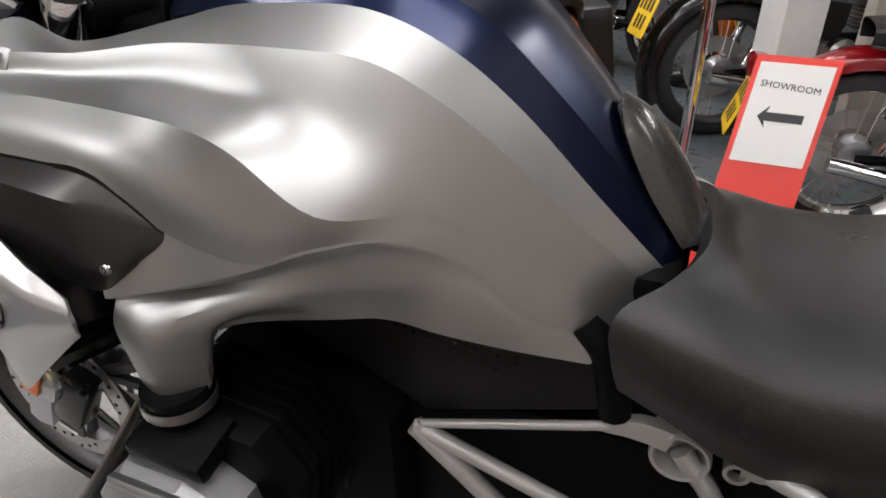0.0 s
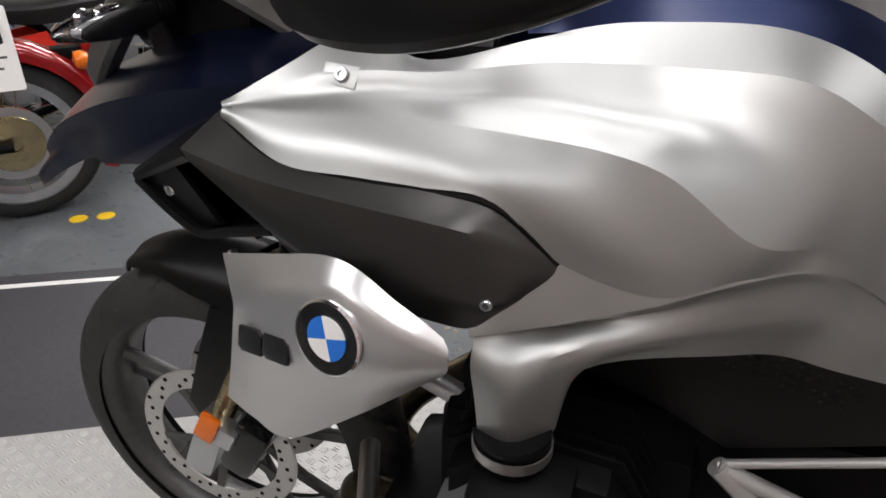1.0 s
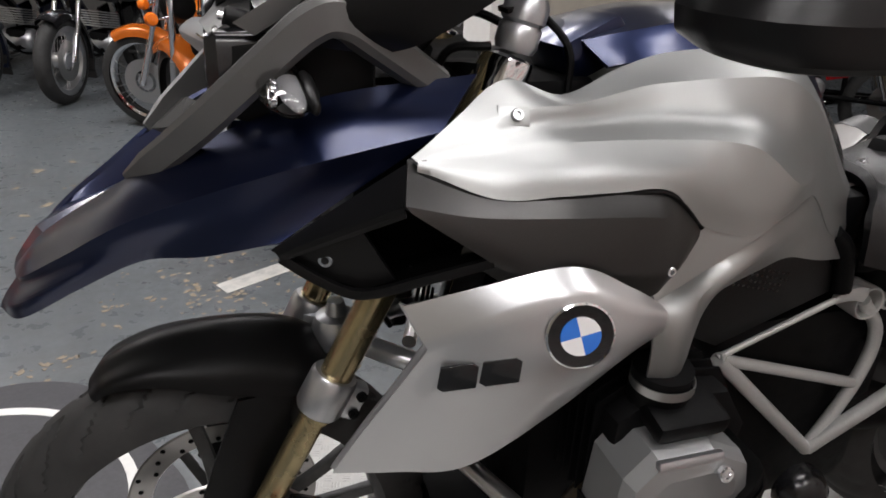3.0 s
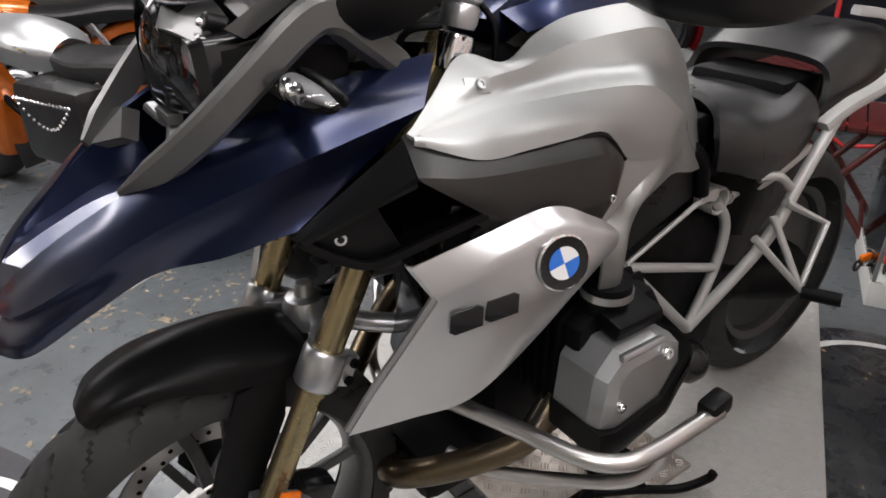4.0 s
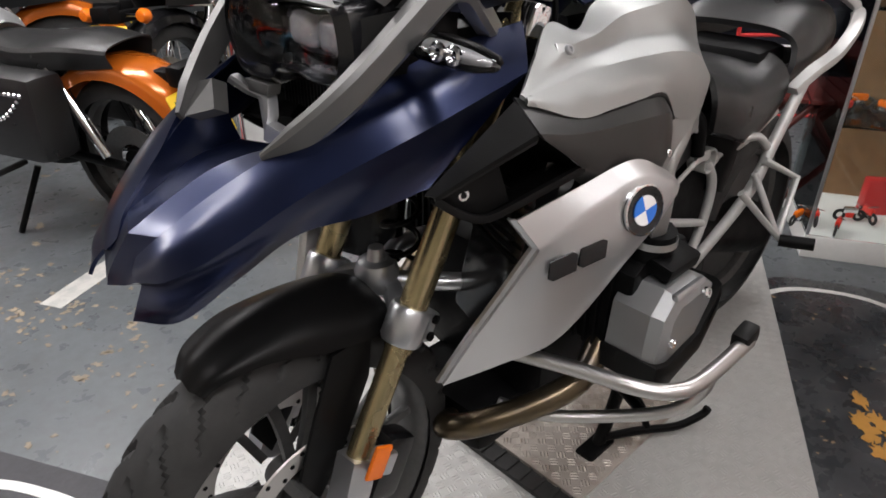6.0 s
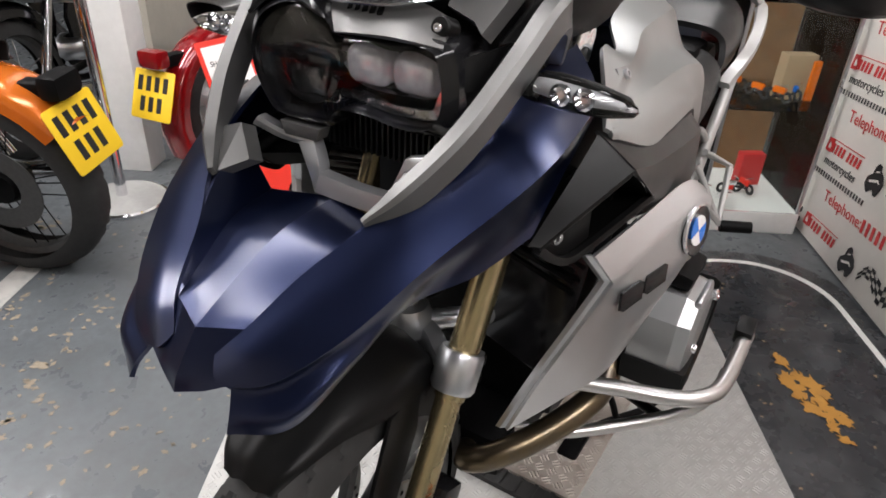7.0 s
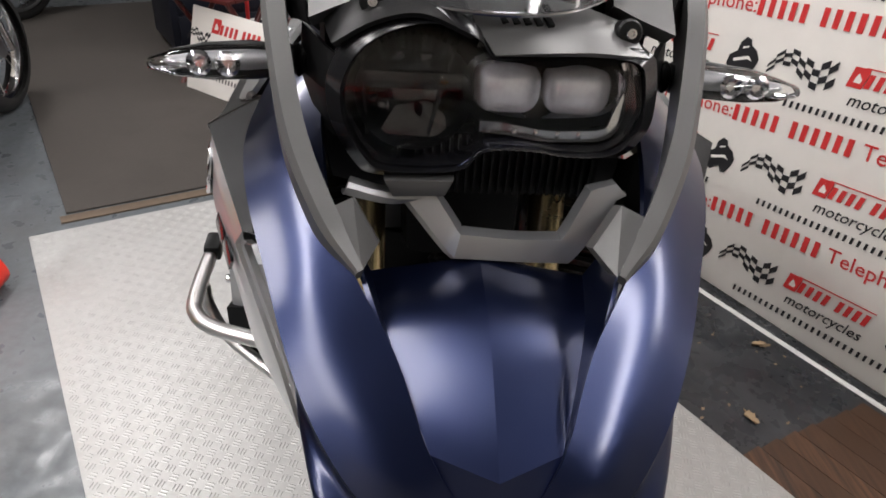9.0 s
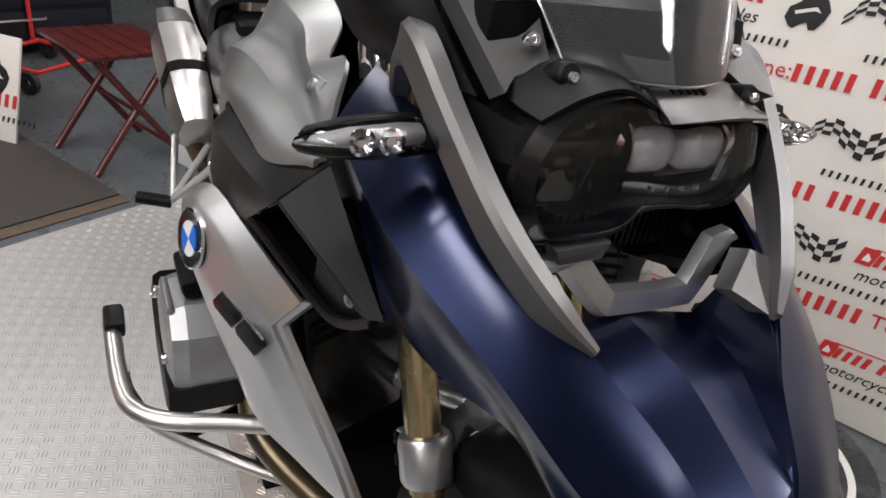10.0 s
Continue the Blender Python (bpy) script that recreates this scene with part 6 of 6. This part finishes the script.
# ---- other motorcycles in the showroom ----
def other_bike(name, label, at, yaw, paint, group="parked motorcycles", seat_mat="seat", wheel_r=.30, base=1.28, tank_mat=None, gold_hub=False, bags=False, plate=True,
               fender=None, tank_h=.80, chrome_front=True, cruiser=False, tail_white=False, lean=4, tail=None, size=1.0, tail_mat="red", rear_lamps=True):
    """A parked motorcycle. Its origin is the rear tyre's contact; it heads along its local +x."""
    t = thing(name, label, "motorcycle", group, at=(at[0], at[1], 0))
    t.rotation_euler = (radians(-lean), 0, radians(yaw))
    t.scale = (size, size, size)
    A = lambda nm, bm, mt, lb="", par=None: part(nm, bm, M[mt], par or t, lb)
    tank_mat = tank_mat or paint
    fender = fender or paint
    for x, wr in ((0, wheel_r), (base, wheel_r * 1.03)):
        wm = frame_at((x, 0, wr), (1, 0, 0), (0, 1, 0))
        w = A("wheel", lathe([(wr * .80, -.03), (wr * .74, -.022), (wr * .72, 0), (wr * .74, .022), (wr * .80, .03), (wr * .78, 0)], seg=40, m=wm, closed=True), "chrome" if chrome_front else "rim", "spoked wheel")
        half = .055 if not cruiser else .07
        A("tyre", tyre_mesh(bmesh.new(), wm @ Matrix.Diagonal((wr / .3255, wr / .3255, half / .06, 1)), seg=96, cross=12, grooves=30), "rubber", "black tyre", w)
        A("hub", lathe([(0, -.05), (.05, -.05), (.06, -.02), (.06, .02), (.05, .05), (0, .05)], seg=20, m=wm), "gold" if gold_hub else "dark" if cruiser else "alu", "", w)
        if plate is False:
            A("rim_wall", lathe([(wr * .66, -.040), (wr * .80, -.046), (wr * .82, 0), (wr * .80, .046), (wr * .66, .040), (wr * .68, 0)], seg=48, m=wm, closed=True), "alu", "bright wide rim", w)
        if gold_hub:
            A("hub_drum", lathe([(.03, -.058), (.105, -.052), (.125, -.03), (.125, .03), (.105, .052), (.03, .058)], seg=36, m=wm), "gold", "ribbed gold hub drum", w)
        for k in range(18):
            a = 2 * math.pi * k / 18
            A("spoke", tube([tuple(wm @ Vector((.05 * math.cos(a), .05 * math.sin(a), .03 * (-1) ** k))), tuple(wm @ Vector((wr * .75 * math.cos(a + .25 * (-1) ** (k // 2)), wr * .75 * math.sin(a + .25 * (-1) ** (k // 2)), 0)))], .0022, seg=5), "gold" if gold_hub else "dark" if cruiser else "steel", "", w)
        A("brake_disc", lathe([(.14, .045), (.14, .049), (.07, .049), (.07, .045)], seg=30, m=wm, closed=True), "rim" if cruiser else "steel", "", w)
    # frame, engine
    fr = A("frame", tube([(.30, 0, .46), (.36, 0, .62), (.70, 0, .70), (base - .22, 0, .74), (base - .34, 0, .44), (.62, 0, .24), (.32, 0, .28), (.30, 0, .46)], .017, seg=10), "dark", "black frame")
    A("swing_arm", tube([(0, .09, wheel_r), (.42, .07, .32)], .018, seg=10), "dark", "", fr)
    A("swing_arm", tube([(0, -.09, wheel_r), (.42, -.07, .32)], .018, seg=10), "dark", "", fr)
    en = A("engine", box((.30, .17, .17), pose(.60, 0, .36), .05), "dark", "cast engine block")
    A("crankcase", lathe([(0, -.125), (.055, -.125), (.080, -.112), (.092, -.085), (.095, 0), (.092, .085), (.080, .112), (.055, .125), (0, .125)], seg=26, m=frame_at((.66, 0, .35), (1, 0, 0), (0, 1, 0))), "alu", "rounded cast crankcase", en)
    A("gearbox_cover", lathe([(0, -.110), (.05, -.110), (.068, -.095), (.070, 0), (.068, .095), (.05, .110), (0, .110)], seg=24, m=frame_at((.50, 0, .37), (1, 0, 0), (0, 1, 0))), "alu", "", en)
    for k in range(7):
        A("cooling_fin", box((.19, .21, .008), pose(.68, 0, .475 + .018 * k, 0, -8), .002), "alu", "", en)
    for sd in (-1, 1):
        A("engine_cover", lathe([(0, .0), (.055, .0), (.052, .012), (.035, .02), (0, .022)], seg=26, m=frame_at((.66, sd * .124, .35), (1, 0, 0), (0, sd, 0))), "chrome" if chrome_front else "alu", "polished engine cover", en)
        A("foot_peg", tube([(.50, sd * .12, .27), (.50, sd * .27, .27)], .012, seg=8), "rubber", "", fr)
        A("shock", tube([(.06, sd * .11, wheel_r + .04), (.22, sd * .11, .66)], .020, seg=10), "chrome", "", fr)
        A("fork_leg", tube([(base, sd * .085, wheel_r), (base - .11, sd * .085, .58)], .022, seg=12), "chrome" if chrome_front else "alu", "bright fork leg")
        A("fork_leg", tube([(base - .11, sd * .085, .58), (base - .22, sd * .085, .90)], .017, seg=12), "chrome")
    ex = A("exhaust", tube([(.76, -.10, .50), (.86, -.12, .36), (.70, -.14, .22), (.40, -.15, .22), (-.10, -.16, .30)], .032, seg=14, radii=[.017, .017, .018, .026, .029, .028]), "chrome", "chrome exhaust pipe")
    # tank and seat
    TK = [across(h) for h in ([(.52, -.07, .66), (.52, -.08, .72), (.52, 0, .76)], [(.62, -.12, .66), (.63, -.13, tank_h - .05), (.63, 0, tank_h)], [(.80, -.13, .68), (.80, -.135, tank_h - .03), (.80, 0, tank_h + .03)], [(base - .28, -.08, .72), (base - .27, -.08, tank_h - .04), (base - .27, 0, tank_h + .0)])]
    tk = panel("fuel_tank", TK, M[tank_mat], t, "painted fuel tank", nu=5, nv=5)
    for sd in (-1, 1):
        A("tank_stripe", tube([(.60, sd * .134, .735), (.70, sd * .139, .760), (.84, sd * .139, .775), (.93, sd * .120, .775)], .004, seg=6), "gold", "", tk)
        A("side_panel", prism([(.31, .46), (.44, .43), (.47, .50), (.48, .585), (.33, .61), (.30, .55)], .022, frame_at((0, sd * .095 + (.0 if sd < 0 else 0), 0), (1, 0, 0), (0, -1, 0)), .006), paint if not cruiser else "dark", "side panel")
    ST = [across(h) for h in ([(-.06, -.09, .68), (-.06, -.10, .735), (-.06, 0, .75)], [(.12, -.115, .665), (.12, -.125, .74), (.12, 0, .765)], [(.34, -.115, .645), (.34, -.12, .715), (.34, 0, .735)], [(.54, -.08, .66), (.54, -.08, .715), (.54, 0, .735)])]
    panel("seat", ST, M[seat_mat], t, "black padded seat", nu=5, nv=5)
    A("seat_trim", tube([(-.06, -.105, .685), (.12, -.13, .668), (.34, -.125, .648), (.52, -.09, .66)], .006, seg=6), "chrome")
    # mudguards
    for x, r0, a0, a1, nm in ((0, wheel_r + .050, 25, 142 if cruiser else 130, "rear_mudguard"), (base, wheel_r + .035, 60, 200, "front_mudguard")):
        wd = .075 if not cruiser else .10
        if nm == "rear_mudguard" and not cruiser:
            a0, a1 = 40, 205
        FG = []
        for k in range(9):
            a = radians(a0 + (a1 - a0) * k / 8)
            c_, s_ = math.cos(a), math.sin(a)
            FG.append(across([(x + (r0 - .045) * c_, -wd, wheel_r + (r0 - .045) * s_), (x + (r0 + .004) * c_, -wd * .8, wheel_r + (r0 + .004) * s_), (x + (r0 + .022) * c_, 0, wheel_r + (r0 + .022) * s_)]))
        panel(nm, FG, M[fender], t, "curved mudguard", nu=4, nv=2)
    A("mud_flap", box((.012, .10, .16), pose(base - wheel_r - .045, 0, .20, 0, 12), .004), "rubber", "black rubber flap")
    # lamps, bars
    tx, tz = tail or ((-.33, .60) if not cruiser else (-.22, .61))
    A("tail_bracket", box((.16, .06, .05), pose(tx + .10, 0, tz + .01), .012), "dark")
    A("tail_lamp", box((.07, .12, .075), pose(tx, 0, tz + .03), .022), tail_mat, "tail lamp")
    if plate:
        pl = A("number_plate", prism(rounded_rect(.225, .20, .012), .003, frame_at((tx - .035, 0, tz - .11), (0, -1, 0), (-.93, 0, .36)), .001), "yellow", "yellow number plate with plain bars")
        for r_ in (0, 1):
            for k in range(4 if r_ == 0 else 3):
                A("plate_bar", prism([(0, 0), (.026, 0), (.026, .060), (0, .060)], .0008, frame_at((tx - .035, 0, tz - .11), (0, -1, 0), (-.93, 0, .36)) @ Matrix.Translation((-.088 + .047 * k + .023 * r_, .014 - .082 * r_, .0032))), "ink_black", "", pl)
    for sd in (-1, 1):
        for x, z in ((tx + .06, tz + .02), (base - .16, .80))[0 if rear_lamps else 1:]:
            ind = A("indicator", lathe([(0, -.02), (.028, -.012), (.034, .01), (.024, .032), (0, .036)], seg=18, m=frame_at((x, sd * .17, z), (0, 0, 1), (-1 if x < .3 else 1, 0, 0))), "orange", "orange indicator")
            A("indicator_stem", tube([(x, sd * .06, z), (x, sd * .17, z)], .008, seg=8), "chrome", "", ind)
    A("handlebar", tube([(base - .42, -.36, .97), (base - .34, -.26, 1.0), (base - .26, -.08, .93), (base - .26, .08, .93), (base - .34, .26, 1.0), (base - .42, .36, .97)], .012, seg=10), "chrome", "chrome handlebar")
    for sd in (-1, 1):
        A("grip", tube([(base - .375, sd * .29, .992), (base - .43, sd * .38, .965)], .017, seg=10), "rubber", "black grip")
        A("mirror_stalk", tube([(base - .36, sd * .26, 1.0), (base - .33, sd * .30, 1.14)], .005, seg=6), "chrome")
        A("mirror", lathe([(0, -.012), (.045, -.01), (.055, .006), (.05, .01), (0, .010)], seg=20, m=frame_at((base - .33, sd * .31, 1.17), (0, 1, 0), (-1, 0, 0))), "chrome", "round mirror")
    hl = A("headlamp", lathe([(0, -.10), (.06, -.09), (.085, -.03), (.09, .0), (.08, .012), (0, .02)], seg=28, m=frame_at((base - .07, 0, .84), (0, 1, 0), (1, 0, 0))), "chrome" if chrome_front else "dark", "round headlamp")
    A("instruments", box((.08, .20, .07), pose(base - .19, 0, .95, 0, -30), .02), "dark")
    for sd in (-1, 1):
        A("cable", tube([(base - .30, sd * .16, .98), (base - .12, sd * .12, .95), (base - .18, sd * .05, .74)], .005, seg=6), "dark")
    A("stand", tube([(.44, .12, .26), (.50, .24, .02)], .012, seg=8), "dark", "side stand")
    if bags:
        for sd in (-1, 1):
            bg = A("saddle_bag", box((.40, .15, .30), pose(.34, sd * .20, .52, sd * 4), .04), "seat", "black studded leather saddle bag")
            for k in range(30):
                u = k / 30
                xx, zz = (-.17 + .34 * u * 2, .62) if u < .5 else ((.17 - .34 * (u - .5) * 2), .62 - .10 * math.sin((u - .5) * 2 * math.pi))
                A("stud", lathe([(.008, 0), (.006, .004), (0, .006)], seg=8, m=frame_at((.34 + xx, sd * .278, zz), (1, 0, 0), (0, sd, 0))), "chrome", "", bg)
    if tail_white:
        A("tail_fairing", box((.30, .18, .08), pose(.16, 0, .80, 0, 8), .035), "white", "white seat cowl")
    return t


other_bike("red_motorcycle", "classic red motorcycle with chrome parts and black seat", (1.40, 1.82), 4, "red", lean=2, tail=(-.37, .55), base=1.27, size=.95, rear_lamps=False)
other_bike("black_cruiser", "black bobber motorcycle with orange mudguards, silver tank and studded bag", (.40, 1.71), 114, "gloss_black", fender="orange_paint", tank_mat="cover_grey", tail=(-.275, .63), tail_mat="dark", rear_lamps=False, cruiser=True, bags=True, chrome_front=False, wheel_r=.315, base=1.5)
other_bike("orange_motorcycle", "orange motorcycle with chrome fork and black seat", (.66, 3.32), 155, "orange_paint", tail_mat="dark", rear_lamps=False)
other_bike("black_motorcycle", "black motorcycle with a yellow plate by the pillar", (.93, 2.60), 24, "gloss_black", tail=(-.33, .66), tail_mat="dark", chrome_front=False)
other_bike("gold_wheel_motorcycle", "red motorcycle with gold wheel hubs", (-1.75, 1.00), 232, "red", gold_hub=True, plate=False, wheel_r=.31, lean=2)
other_bike("red_motorcycle", "red motorcycle with a bright wide rim beside the gold-hubbed one", (-1.86, 1.80), 232, "redsign", plate=False, wheel_r=.31, lean=2)
other_bike("blue_motorcycle", "pale blue motorcycle with bright wide rims in the row", (-2.02, 2.62), 232, "pale_blue", plate=False, wheel_r=.31, lean=2)
other_bike("dark_motorcycle", "dark motorcycle with bright wide rims in the row", (-2.20, 3.45), 232, "redsign", tank_mat="gloss_black", plate=False, wheel_r=.31, lean=2)
other_bike("dark_motorcycle", "dark motorcycle with a chrome front fork in the back row", (-.78, 5.85), 252, "gloss_black", plate=False)
other_bike("dark_motorcycle", "dark blue motorcycle in the back row", (-1.40, 6.05), 252, "blue", plate=False)
other_bike("dark_motorcycle", "black and red motorcycle in the back row", (-2.02, 6.30), 252, "gloss_black", tank_mat="red", plate=False)
other_bike("white_motorcycle", "white and black motorcycle in the back row", (3.3, 3.4), 150, "white", chrome_front=False)
other_bike("black_motorcycle", "black motorcycle with red tank in the back row", (4.2, 2.6), 150, "red", chrome_front=False)


def price_card(x, y, z, yaw, w=.20, h=.28):
    """A printed sheet hung on a vehicle, with plain bars for its lines."""
    t = thing("price_card", "white printed price card hung on a motorcycle", "card", "price cards", at=(x, y, z))
    m = frame_at((0, 0, 0), (math.cos(radians(yaw)), math.sin(radians(yaw)), 0), (math.sin(radians(yaw)), -math.cos(radians(yaw)), .15))
    part("sheet", prism(rounded_rect(w, h, .006, 2), .0015, m), M["paper"], t)
    for k in range(5):
        part("print_bar", prism([(-w * .36, h * (.28 - .13 * k)), (w * (.34 - .09 * (k % 3)), h * (.28 - .13 * k)), (w * (.34 - .09 * (k % 3)), h * (.28 - .13 * k) + .008), (-w * .36, h * (.28 - .13 * k) + .008)], .0006, m @ Matrix.Translation((0, 0, .0016))), M["rim"], t)
    part("string", tube([tuple(m @ Vector((0, h * .48, .001))), tuple(m @ Vector((.01, h * .48 + .05, -.02)))], .0015, seg=5), M["dark"], t)
    return t


price_card(-1.66, .92, .66, 52)
